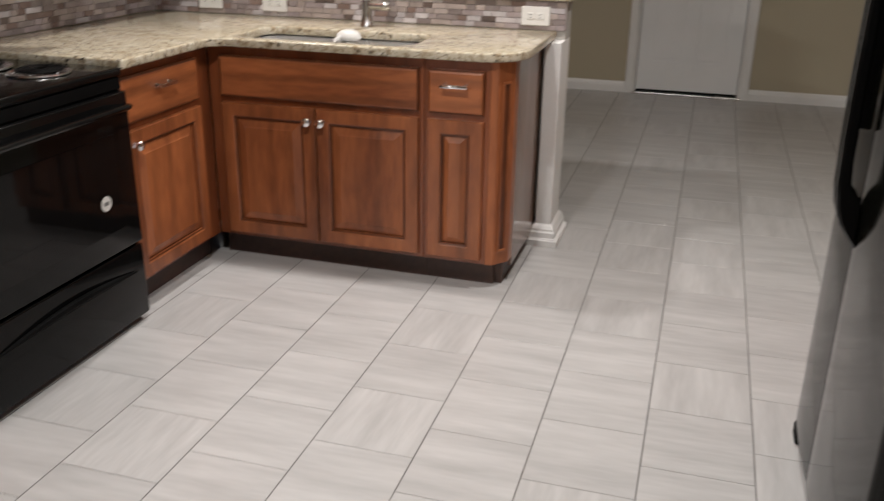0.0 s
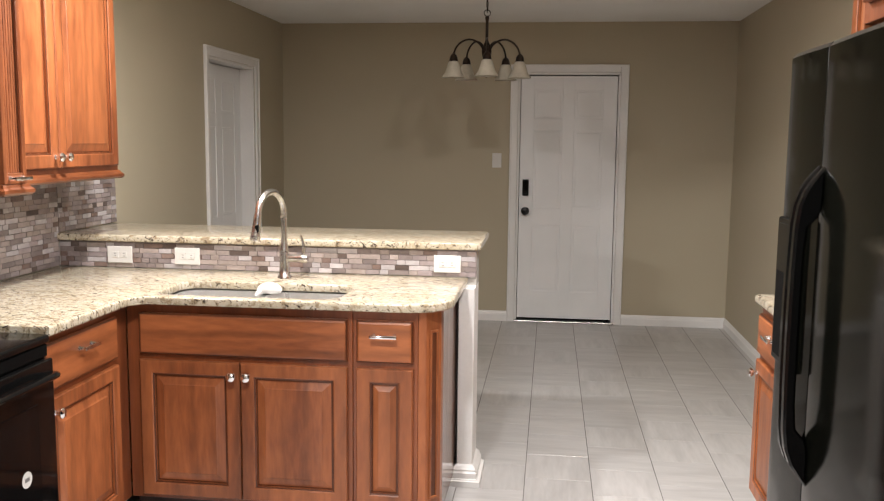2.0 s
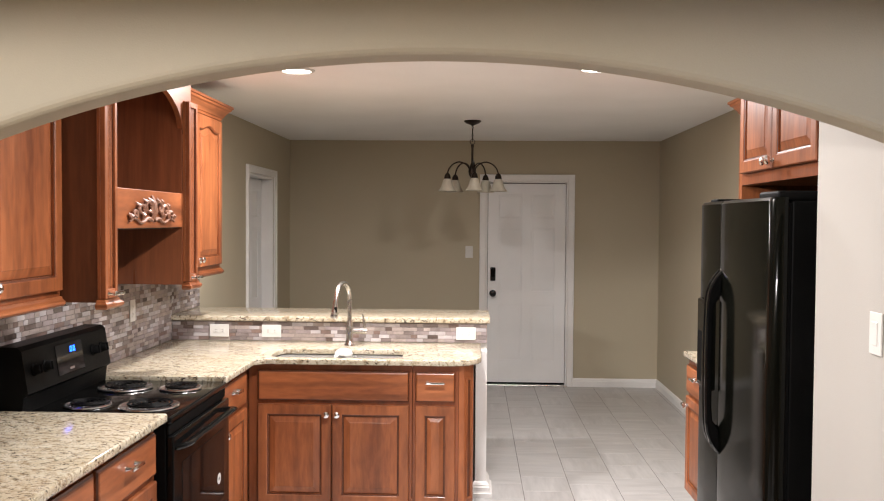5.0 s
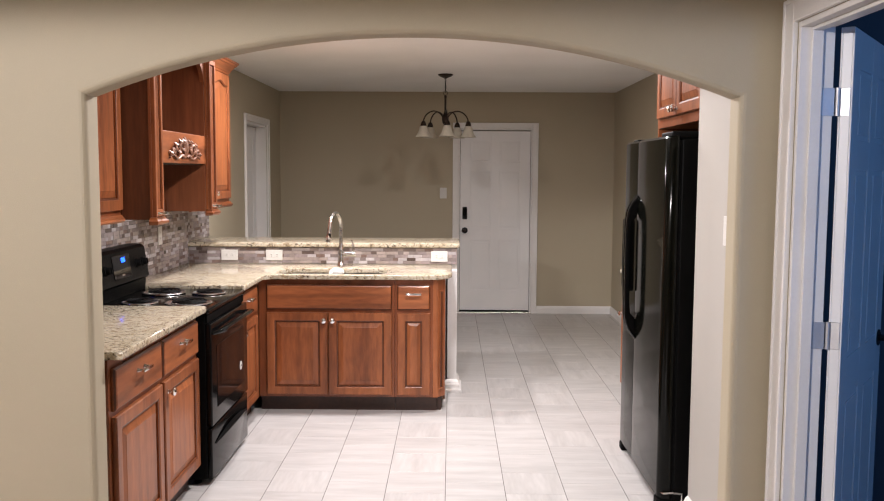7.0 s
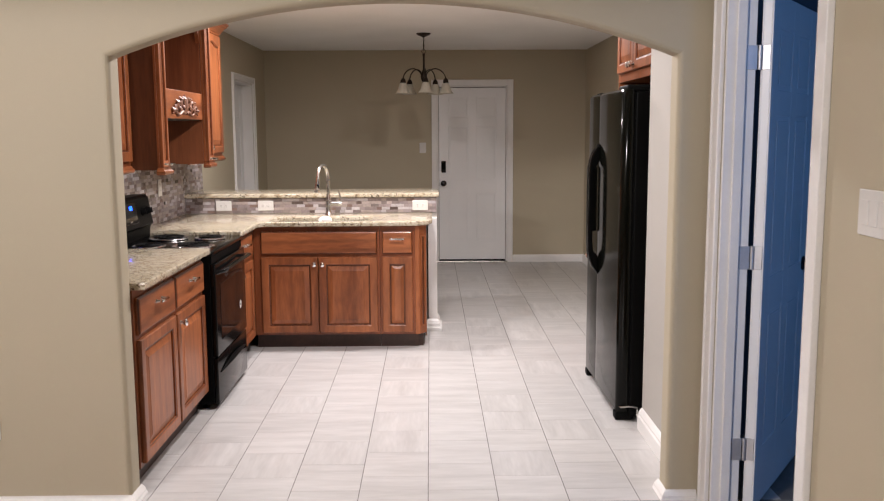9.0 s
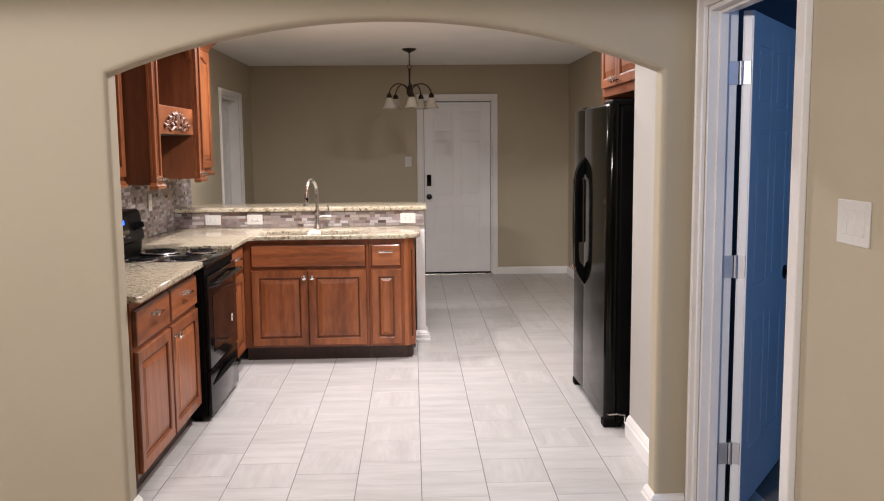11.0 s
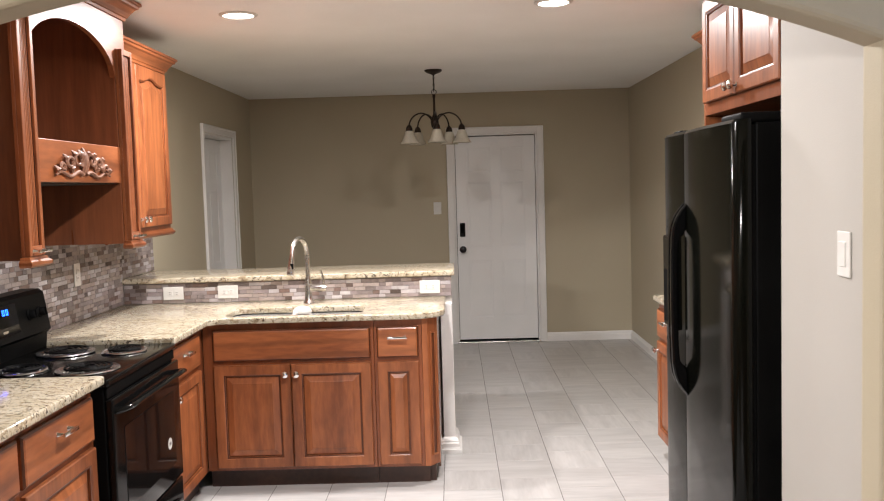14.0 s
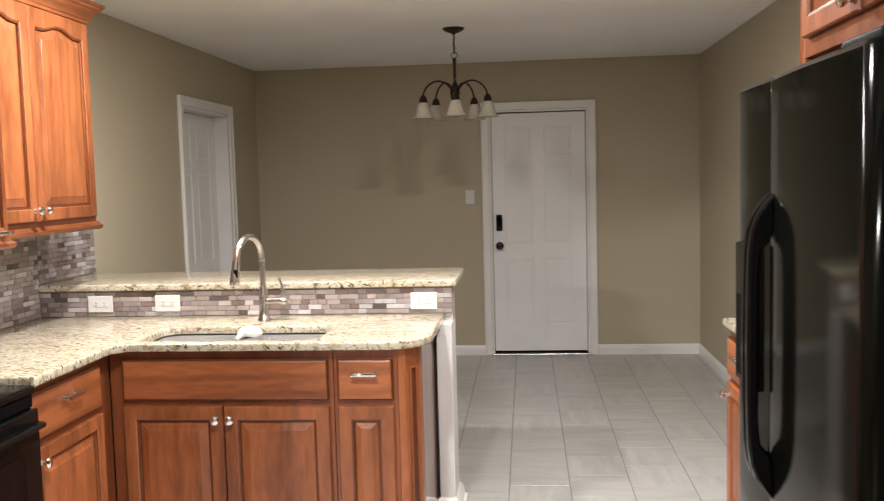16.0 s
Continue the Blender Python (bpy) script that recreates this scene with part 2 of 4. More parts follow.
def tube(bm, pts, radius, seg=10, flat=1.0):
    """A round bar along pts; radius is a number or one for each point."""
    pts = [Vector(p) for p in pts]
    radii = radius if isinstance(radius, (list, tuple)) else [radius] * len(pts)
    rings, side = [], None
    for i, p in enumerate(pts):
        d = (pts[min(i + 1, len(pts) - 1)] - pts[max(i - 1, 0)]).normalized()
        if side is None:
            side = d.cross(Vector((0, 0, 1)) if abs(d.z) < 0.9 else Vector((0, 1, 0))).normalized()
        side = (side - d * side.dot(d)).normalized()
        up = d.cross(side)
        rings.append([bm.verts.new(p + radii[i] * (math.cos(a) * side + flat * math.sin(a) * up)) for a in (2 * math.pi * k / seg for k in range(seg))])
    for a, b in zip(rings, rings[1:]):
        for k in range(seg):
            bm.faces.new((a[k], a[(k + 1) % seg], b[(k + 1) % seg], b[k]))
    bm.faces.new(rings[0][::-1])
    bm.faces.new(rings[-1])
    return bm


def sweep(bm, profile, path, up=Vector((0, 0, 1))):
    """A moulding: a profile of (out, height) pairs carried along a level path, mitred at its corners; out is to the right of the path."""
    pts = [Vector(p) for p in path]
    rings = []
    for i, p in enumerate(pts):
        a = (p - pts[i - 1]).normalized() if i else (pts[1] - p).normalized()
        b = (pts[i + 1] - p).normalized() if i < len(pts) - 1 else a
        na, nb = a.cross(up), b.cross(up)
        mid = (na + nb).normalized()
        k = 1 / max(0.3, mid.dot(na))
        rings.append([bm.verts.new(p + mid * (o * k) + up * h) for o, h in profile])
    for a, b in zip(rings, rings[1:]):
        for k in range(len(profile)):
            j = (k + 1) % len(profile)
            bm.faces.new((a[k], b[k], b[j], a[j]))
    bm.faces.new(rings[0])
    bm.faces.new(rings[-1][::-1])
    return bm


def part(name, bm, mat, parent=None, label="", smooth=False, second=None):
    """Links bm as one mesh object under a thing or a part."""
    bmesh.ops.recalc_face_normals(bm, faces=bm.faces)
    me = bpy.data.meshes.new(name)
    bm.to_mesh(me)
    bm.free()
    me.materials.append(mat)
    if second:
        me.materials.append(second)
    if smooth:
        me.shade_smooth()
        me.set_sharp_from_angle(angle=radians(38))
    ob = new(name, me)
    if parent:
        ob.parent = parent
    if label:
        ob["label"] = label
    return ob


def thing(name, m, label, category, group=""):
    """An Empty at a thing's base, to take its parts."""
    ob = new(name)
    ob.empty_display_size = 0.1
    ob.matrix_world = m
    return tagged(ob, label, category, group)


def setting(name, bm, mat, label="", category="", smooth=False, parent=None):
    ob = part(name, bm, mat, parent, smooth=smooth)
    return tagged(ob, label, category, kind="structure") if not parent else ob


def B(*a, **k):
    return box(bmesh.new(), *a, **k)


# ---- the rooms ----
XL, XR, YF = -2.85, 0.825, 7.78     # kitchen and dining room
Y0, Y1 = 1.02, 1.14                          # the arch wall
AL, AR, SPRING, RISE = -2.205, 0.006, 1.815, 0.207
HR = 0.15                                    # wall of the hall with the side door


def arch_wall():
    bm = bmesh.new()
    half, cx = (AR - AL) / 2, (AR + AL) / 2
    R = (half**2 + RISE**2) / (2 * RISE)
    a0 = math.asin(half / R)
    pts = [(-4.0, -0.05), (AL, -0.05)]
    pts += [(cx + R * math.sin(a), SPRING + RISE - R + R * math.cos(a)) for a in (-a0 + 2 * a0 * k / 40 for k in range(41))]
    pts += [(AR, -0.05), (0.26, -0.05), (0.26, ZC), (-4.0, ZC)]
    v = [bm.verts.new((x, Y0, z)) for x, z in pts]
    face = bm.faces.new(v)
    out = bmesh.ops.extrude_face_region(bm, geom=[face])
    bmesh.ops.translate(bm, verts=[g for g in out["geom"] if isinstance(g, bmesh.types.BMVert)], vec=(0, Y1 - Y0, 0))
    edges = []
    for e in bm.edges:
        p, q = (w.co for w in e.verts)
        if abs(p.y - q.y) < 1e-5 and all(AL - 1e-4 < w.x < AR + 1e-4 for w in (p, q)) and not (p.z < -0.04 and q.z < -0.04):
            edges.append(e)
    bmesh.ops.bevel(bm, geom=edges, offset=0.022, segments=4, affect="EDGES", profile=0.5)
    return bm


setting("wall_arch", arch_wall(), PAINT, "khaki painted wall with a wide segmental arch opening", "wall")


def wall_x(name, x0, x1, y0, y1, openings, label, mat=None, z1=ZC):
    """A wall along y between x0 and x1, with openings (y0, y1, head)."""
    bm, y = bmesh.new(), y0
    for a, b, h in openings:
        box(bm, x0, x1, y, a, -0.05, z1)
        box(bm, x0, x1, a, b, h, z1)
        y = b
    box(bm, x0, x1, y, y1, -0.05, z1)
    return setting(name, bm, mat or PAINT, label, "wall")


def wall_y(name, y0, y1, x0, x1, openings, label, mat=None, z1=ZC):
    bm, x = bmesh.new(), x0
    for a, b, h in openings:
        box(bm, x, a, y0, y1, -0.05, z1)
        box(bm, a, b, y0, y1, h, z1)
        x = b
    box(bm, x, x1, y0, y1, -0.05, z1)
    return setting(name, bm, mat or PAINT, label, "wall")


LD0, LD1 = 6.130, 7.055                       # door in the dining room's side wall
FD0, FD1, FDH = -0.885, -0.07, 2.045          # back door
SD0, SD1 = 0.075, 0.910                       # side room door
wall_x("wall_west", XL - 0.12, XL, Y1, YF + 0.12, [(LD0, LD1, 2.03)], "khaki painted kitchen and dining wall")
wall_y("wall_north", YF, YF + 0.12, XL, XR, [(FD0, FD1, FDH)], "khaki painted wall with the back door")
wall_x("wall_east", XR, XR + 0.12, 1.90, YF + 0.12, [], "khaki painted dining wall")
wall_x("wall_return", 0.115, 0.26, Y1, 1.90, [], "pale painted return wall beside the fridge", PALE)
wall_y("wall_alcove", 1.902, 1.985, 0.262, XR, [], "painted wall behind the fridge side", PALE)
wall_x("wall_hall_east", HR, 0.26, -6.5, Y0, [(SD0, SD1, 2.045)], "khaki painted hall wall with the side door")
wall_x("wall_hall_west", -4.12, -4.0, -6.5, Y1, [], "khaki painted hall wall")
wall_y("wall_hall_south", -6.62, -6.5, -4.0, 0.26, [], "khaki painted wall closing the hall")
# Unseen header, added to keep hall light off the arch wall's top.
setting("hall_header", B(-4.0, HR, -2.12, -2.00, 2.262, ZC), PAINT, "unseen khaki header added to shade the arch wall top", "wall")
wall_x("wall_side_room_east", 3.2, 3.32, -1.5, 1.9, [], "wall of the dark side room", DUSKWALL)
wall_y("wall_side_room_north", 1.80, 1.898, 0.262, 3.2, [], "side room wall with the gloom in its dark blue colour", DUSKWALL)
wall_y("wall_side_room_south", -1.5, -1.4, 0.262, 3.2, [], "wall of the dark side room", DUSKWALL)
setting("ceiling", B(-4.12, XR + 0.12, -6.62, YF + 0.12, ZC, ZC + 0.1), CEIL, "white lightly textured ceiling", "ceiling")
setting("ceiling_side_room", B(XR + 0.122, 3.32, -1.5, 1.9, ZC, ZC + 0.1), CEIL, "white ceiling of the side room", "ceiling")
floor_kitchen = setting("floor", B(XL - 0.12, XR + 0.12, 1.0, YF + 0.12, -0.10, -0.0013), GROUT, "pale grey stone-look floor tiles in grey grout", "floor")
floor_hall = setting("floor_hall", B(-4.12, 0.26, -6.62, 0.998, -0.10, -0.061), KICK, "brown wood plank hall floor", "floor")
setting("floor_side_room", B(0.262, 3.32, -1.5, 1.9, -0.10, -0.055), KICK, "dark floor of the side room", "floor")


def baseboard(name, path, tall=0.085, thick=0.014):
    prof = [(0, 0), (thick, 0), (thick, tall * 0.62), (thick * 0.75, tall * 0.70), (thick * 0.75, tall * 0.78), (thick * 0.4, tall * 0.92), (0, tall)]
    return setting(name, sweep(bmesh.new(), prof, path), TRIM, "white moulded baseboard", "baseboard", smooth=False)


CAS = 0.062                                   # casing width
baseboard("baseboard_north_1", [(XL + 0.001, YF, 0), (FD0 - CAS, YF, 0)])
baseboard("baseboard_north_2", [(FD1 + CAS, YF, 0), (XR, YF, 0), (XR, 4.12, 0)])
baseboard("baseboard_west_1", [(XL, 4.70, 0), (XL, LD0 - CAS, 0)])
baseboard("baseboard_west_2", [(XL, LD1 + CAS, 0), (XL, YF - 0.02, 0)])
baseboard("baseboard_return", [(0.115, 1.90, 0), (0.115, Y1 + 0.002, 0)], 0.11, 0.024)
baseboard("baseboard_arch_1", [(-3.99, Y0, -0.055), (AL, Y0, -0.055), (AL, Y1, -0.055)], 0.095, 0.026)
baseboard("baseboard_arch_2", [(AR, Y1, -0.055), (AR, Y0, -0.055), (HR - 0.02, Y0, -0.055)], 0.095, 0.026)
baseboard("baseboard_hall_east", [(HR, SD0 - 0.08, -0.055), (HR, -6.4, -0.055)], 0.095, 0.018)


def casing_profile(bm, along, a, b, head, at, sign, w=CAS, t=0.018, zb=0.0):
    """Door casing round an opening a..b with its head, on a wall face; along is 'x' or 'y', sign the way it stands out."""
    def bx(u0, u1, z0, z1, k=1.0):
        o0, o1 = sorted((at, at + sign * t * k))
        if along == "x":
            box(bm, u0, u1, o0, o1, z0, z1, 0.004)
        else:
            box(bm, o0, o1, u0, u1, z0, z1, 0.004)
    bx(a - w + 0.003, a, zb, head + w - 0.003)
    bx(b, b + w - 0.003, zb, head + w - 0.003)
    bx(a, b, head, head + w - 0.003)
    bx(a - w, a - w + 0.014, zb, head + w, 1.35)
    bx(b + w - 0.014, b + w, zb, head + w, 1.35)
    bx(a - w + 0.014, b + w - 0.014, head + w - 0.014, head + w, 1.35)
    return bm


def jamb_x(bm, a, b, head, y0, y1, t=0.018):
    for u0, u1, z0, z1 in ((a, a + t, 0, head), (b - t, b, 0, head), (a + t, b - t, head - t, head)):
        box(bm, u0, u1, y0, y1, z0, z1, 0.002)
    return bm


def jamb_y(bm, a, b, head, x0, x1, t=0.018):
    for u0, u1, z0, z1 in ((a, a + t, 0, head), (b - t, b, 0, head), (a + t, b - t, head - t, head)):
        box(bm, x0, x1, u0, u1, z0, z1, 0.002)
    return bm


def six_panel_door(name, m, w, h, label, mirrored=False):
    """A moulded six-panel door leaf; local x along its width from the hinge, its face to -y, z up."""
    door = thing(name, m, label, "door")
    door["kind"] = "structure"
    part("leaf", B(0, w, 0.004, 0.034, 0, h, 0.002), DOORW, door)
    st, mid = 0.115 * w / 0.8, 0.10 * w / 0.8
    xs = [(st, (w - mid) / 2), ((w + mid) / 2, w - st)]
    zs = [(0.24, 0.79), (0.93, 1.56), (1.66, 1.89)]
    for face in (0, 1):
        y0, y1 = ((-0.002, 0.0045), (0.0335, 0.040))[face]
        for u0, u1 in ((0, st), ((w - mid) / 2, (w + mid) / 2), (w - st, w)):
            part("stile", B(u0, u1, y0, y1, 0, h, 0.003), DOORW, door)
        for u0, u1 in xs:
            for z0, z1 in ((0, zs[0][0]), (zs[0][1], zs[1][0]), (zs[1][1], zs[2][0]), (zs[2][1], h)):
                part("rail", B(u0 - 0.002, u1 + 0.002, y0 + 0.0004, y1 - 0.0004, z0, z1, 0.003), DOORW, door)
        for u0, u1 in xs:
            for z0, z1 in zs:
                part("panel", box(bmesh.new(), u0 + 0.018, u1 - 0.018, y0 + 0.001, y1 - 0.001, z0 + 0.018, z1 - 0.018, 0.0022, 2), DOORW, door)
    return door


# back door
d1 = thing("door_frame_back", pose(0, 0, 0), "white painted casing round the back door", "door frame")
d1["kind"] = "structure"
part("casing", casing_profile(bmesh.new(), "x", FD0, FD1, FDH, YF, -1), TRIM, d1)
part("jamb", jamb_x(bmesh.new(), FD0, FD1, FDH, YF + 0.001, YF + 0.12), TRIM, d1)
part("stop", B(FD0, FD1, YF + 0.121, YF + 0.14, 0, FDH), KICK, d1)
part("threshold", B(FD0, FD1, YF - 0.03, YF + 0.1, 0.0, 0.014, 0.004), NICKEL, d1, "worn grey metal threshold")
back_door = six_panel_door("door_back", pose(FD0 + 0.022, YF + 0.022, 0.018), FD1 - FD0 - 0.044, 2.0, "closed white six-panel back door with black lock")
# Black strip added for the shade in the gap below the leaf.
part("door_sweep", B(0.0, FD1 - FD0 - 0.044, -0.008, -0.0025, 0.0, 0.014, 0.001, 1), RUBBER, back_door, "dark strip for the shaded gap under the door")
for z in (0.22, 1.02, 1.80):
    part("hinge", tube(bmesh.new(), [(FD1 - FD0 - 0.033, -0.006, z - 0.05), (FD1 - FD0 - 0.033, -0.006, z + 0.05)], 0.0065, 10), HINGE, back_door, "satin nickel hinge barrel", smooth=True)
lock = part("keypad_lock", B(0.026, 0.078, -0.026, 0, 1.03, 1.165, 0.008, 3), KNOBBLK, back_door, "black electronic keypad deadbolt")
part("keypad", B(0.034, 0.070, -0.0275, -0.0255, 1.07, 1.150, 0.0006, 1), GLASSBLK, lock)
part("door_knob", lathe(bmesh.new(), [(0.034, 0), (0.034, 0.008), (0.014, 0.012), (0.013, 0.03), (0.027, 0.038), (0.031, 0.052), (0.024, 0.064), (0.0, 0.067)], 24, pose(0.052, -0.001, 0.905, 90)), KNOBBLK, back_door, "round black door knob", smooth=True)
# door in the dining room's side wall
d2 = thing("door_frame_side", pose(0, 0, 0), "white painted casing of a side doorway", "door frame")
d2["kind"] = "structure"
part("casing", casing_profile(bmesh.new(), "y", LD0, LD1, 2.03, XL, 1), TRIM, d2)
part("jamb", jamb_y(bmesh.new(), LD0, LD1, 2.03, XL - 0.155, XL - 0.001), TRIM, d2)
part("stop", B(XL - 0.18, XL - 0.157, LD0, LD1, 0, 2.03), KICK, d2)
six_panel_door("door_side", pose(XL - 0.108, LD0 + 0.022, 0.01, 0, 0, 90), LD1 - LD0 - 0.044, 1.995, "closed white six-panel door in the dining wall")
# door to the side room
d3 = thing("door_frame_hall", pose(0, 0, 0), "white painted casing of the open hall doorway", "door frame")
d3["kind"] = "structure"
part("casing", casing_profile(bmesh.new(), "y", SD0, SD1, 2.045, HR, -1, 0.078, zb=-0.055), TRIM, d3)
part("jamb", jamb_y(bmesh.new(), SD0, SD1, 2.045, HR + 0.001, 0.262), TRIM, d3)
bm = bmesh.new()
for u0, u1, z0, z1 in ((SD0 + 0.018, SD0 + 0.03, 0, 2.027), (SD1 - 0.03, SD1 - 0.018, 0, 2.027), (SD0 + 0.03, SD1 - 0.03, 2.015, 2.027)):
    box(bm, HR + 0.035, HR + 0.072, u0, u1, z0, z1, 0.003)
part("door_stop", bm, TRIM, d3)
OPEN = 55.0
hall_door = six_panel_door("door_hall", pose(0.315, 0.875, 0.012, 0, 0, OPEN), 0.735, 2.015, "white six-panel door standing open into a dark blue room")
for z in (0.26, 1.03, 1.79):
    h = part("hinge", tube(bmesh.new(), [(0.276, 0.889, z - 0.045), (0.276, 0.889, z + 0.045)], 0.007, 10), HINGE, d3, "satin nickel butt hinge", smooth=True)
    part("hinge_leaf", B(0.222, 0.266, SD1 - 0.0215, SD1 - 0.0178, z - 0.045, z + 0.045, 0.001, 1), HINGE, h)
    part("hinge_leaf", B(-0.0035, 0.0, 0.004, 0.044, z - 0.057, z + 0.033, 0.001, 1), HINGE, hall_door, "satin nickel hinge leaf")
for y, r in ((-0.002, 90), (0.040, -90)):
    part("door_knob", lathe(bmesh.new(), [(0.032, 0), (0.032, 0.006), (0.013, 0.01), (0.012, 0.03), (0.025, 0.038), (0.029, 0.052), (0.022, 0.062), (0.0, 0.065)], 20, pose(0.675, y, 0.915, r)), KNOBBLK, hall_door, "dark round door knob", smooth=True)
# window of the side room, out of sight of the hall
win = thing("window_1", pose(1.7, -1.4, 0.85, 0, 0, -90), "window of the dark side room", "window")
win["kind"] = "structure"
bm = bmesh.new()
for a in ((-0.03, -0.001, -0.62, -0.56, 0, 1.4), (-0.03, -0.001, 0.56, 0.62, 0, 1.4), (-0.03, -0.001, -0.56, 0.56, 0, 0.06), (-0.03, -0.001, -0.56, 0.56, 1.34, 1.4)):
    box(bm, *a, 0.003)
part("window_frame", bm, TRIM, win)

# ---- cabinets ----


def knob_mesh():
    return lathe(bmesh.new(), [(0.010, 0), (0.010, 0.003), (0.0065, 0.006), (0.006, 0.012), (0.013, 0.018), (0.0178, 0.024), (0.0178, 0.030), (0.012, 0.036), (0.0, 0.038)], 14, pose(0, 0, 0, 90))


def pull_mesh(w=0.085):
    bm = box(bmesh.new(), -w / 2 - 0.008, w / 2 + 0.008, -0.034, -0.024, -0.0065, 0.0065, 0.003, 2)
    for s in (-1, 1):
        lathe(bm, [(0.009, 0), (0.009, 0.004), (0.006, 0.008), (0.006, 0.026)], 10, pose(s * (w / 2 - 0.004), 0, 0, 90))
    return bm


def panel_loops(x0, x1, z0, z1, rail, arch):
    """The opening of a door's frame as a loop, and the matching points on its rim."""
    n, a, b, c, d = 12, x0 + rail, x1 - rail, z0 + rail, z1 - rail
    inner = [(a + (b - a) * k / n, c) for k in range(n)] + [(b, c + (d - c - arch) * k / 6) for k in range(6)]
    outer = [(x0 + (x1 - x0) * k / n, z0) for k in range(n)] + [(x1, z0 + (z1 - z0) * k / 6) for k in range(6)]
    for k in range(n):
        s = k / n
        inner.append((b + (a - b) * s, d - arch + arch * (0.5 - 0.5 * math.cos(2 * math.pi * min(1, max(0, (s - 0.12) / 0.76))) if 0.12 < s < 0.88 else 0)))
        outer.append((x1 + (x0 - x1) * s, z1))
    inner += [(a, d - arch - (d - arch - c) * k / 6) for k in range(6)]
    outer += [(x0, z1 - (z1 - z0) * k / 6) for k in range(6)]
    return inner, outer


def bands(bm, loops, mats=()):
    """Joins loops of (points, y) with quads and closes the last."""
    rings = [[bm.verts.new((x, y, z)) for x, z in pts] for pts, y in loops]
    for i, (p, q) in enumerate(zip(rings, rings[1:])):
        for k in range(len(p)):
            f = bm.faces.new((p[k], p[(k + 1) % len(p)], q[(k + 1) % len(p)], q[k]))
            if i in mats:
                f.material_index = 1
    return rings


def shrink(pts, d):
    xs, zs = [p[0] for p in pts], [p[1] for p in pts]
    cx, cz, w, h = (min(xs) + max(xs)) / 2, (min(zs) + max(zs)) / 2, max(xs) - min(xs), max(zs) - min(zs)
    return [(cx + (x - cx) * (1 - 2 * d / w), cz + (z - cz) * (1 - 2 * d / h)) for x, z in pts]


def panel_door(parent, x0, x1, z0, z1, rail=0.058, arch=0.0, y=0.0, knob=None, label=""):
    """A raised-panel door on a cabinet face at y, standing 20 mm proud."""
    rail = min(rail, (x1 - x0) * 0.29)
    inner, outer = panel_loops(x0, x1, z0, z1, rail, arch)
    bm = bmesh.new()
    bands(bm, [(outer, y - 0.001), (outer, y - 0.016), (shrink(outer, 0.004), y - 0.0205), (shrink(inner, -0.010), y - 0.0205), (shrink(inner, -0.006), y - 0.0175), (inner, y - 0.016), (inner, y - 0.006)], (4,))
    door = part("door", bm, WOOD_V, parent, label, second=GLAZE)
    bm = bmesh.new()
    deep = min(0.034, (x1 - x0 - 2 * rail) * 0.24)
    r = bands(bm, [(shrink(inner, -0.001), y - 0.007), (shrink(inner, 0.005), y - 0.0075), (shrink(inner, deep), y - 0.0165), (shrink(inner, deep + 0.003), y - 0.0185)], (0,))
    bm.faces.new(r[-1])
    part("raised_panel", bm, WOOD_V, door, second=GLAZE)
    if knob:
        k = part("knob", knob_mesh(), CHROME, door, "polished chrome knob", smooth=True)
        k.location = (knob[0], y - 0.0205, knob[1])
    return door


def drawer_front(parent, x0, x1, z0, z1, pull=0.085, y=0.0):
    bm = bmesh.new()
    sq = [(x0, z0), (x1, z0), (x1, z1), (x0, z1)]
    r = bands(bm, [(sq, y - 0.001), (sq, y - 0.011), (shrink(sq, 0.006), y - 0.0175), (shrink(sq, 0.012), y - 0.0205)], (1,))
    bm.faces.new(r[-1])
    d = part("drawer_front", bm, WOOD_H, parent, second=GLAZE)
    if pull:
        k = part("handle", pull_mesh(pull), CHROME, d, "polished chrome bar pull", smooth=True)
        k.location = ((x0 + x1) / 2, y - 0.0205, (z0 + z1) / 2 + 0.026)
    return d


def base_unit(name, m, w, depth, label, doors=(), drawers=(), chamfer=0.0, group="base cabinets", top=0.872):
    """A floor cabinet; local x along its width, its face to -y at 0, standing on z 0."""
    cab = thing(name, m, label, "cabinet", group)
    part("body", B(0.001, w - 0.001 - chamfer, 0.019, depth, 0.10, top), WOOD_V, cab)
    part("face_frame", B(0.001, w - 0.001 - chamfer, 0, 0.0185, 0.10, 0.872, 0.0015, 1), FRAME, cab)
    part("toe_kick", B(0.001, w - 0.001 - chamfer * 0.7, 0.055, 0.07, 0.0, 0.0995), KICK, cab, "dark brown toe kick")
    for x0, x1, z0, z1, knob in doors:
        panel_door(cab, x0, x1, z0, z1, knob=knob)
    for x0, x1, z0, z1, pull in drawers:
        drawer_front(cab, x0, x1, z0, z1, pull)
    return cab


PF = 3.65                                     # face of the peninsula cabinets
LF = -2.205                                   # face of the range-side cabinets
DZ0, DZ1, WZ0, WZ1 = 0.118, 0.655, 0.677, 0.836
sink_cab = base_unit("sink_cabinet", pose(-2.205, PF, 0), 0.883, 0.60, "red-brown sink cabinet with two raised-panel doors and false front",
                     [(0.055, 0.450, DZ0, DZ1, (0.425, 0.607)), (0.455, 0.865, DZ0, DZ1, (0.482, 0.607))], [(0.055, 0.865, WZ0, WZ1, 0)], top=0.655)
end_cab = base_unit("drawer_cabinet", pose(-1.322, PF, 0), 0.325, 0.54, "narrow red-brown end cabinet with drawer and panelled corner",
                    [(0.016, 0.228, DZ0, DZ1, None)], [(0.016, 0.228, WZ0, WZ1, 0.085)], chamfer=0.078)
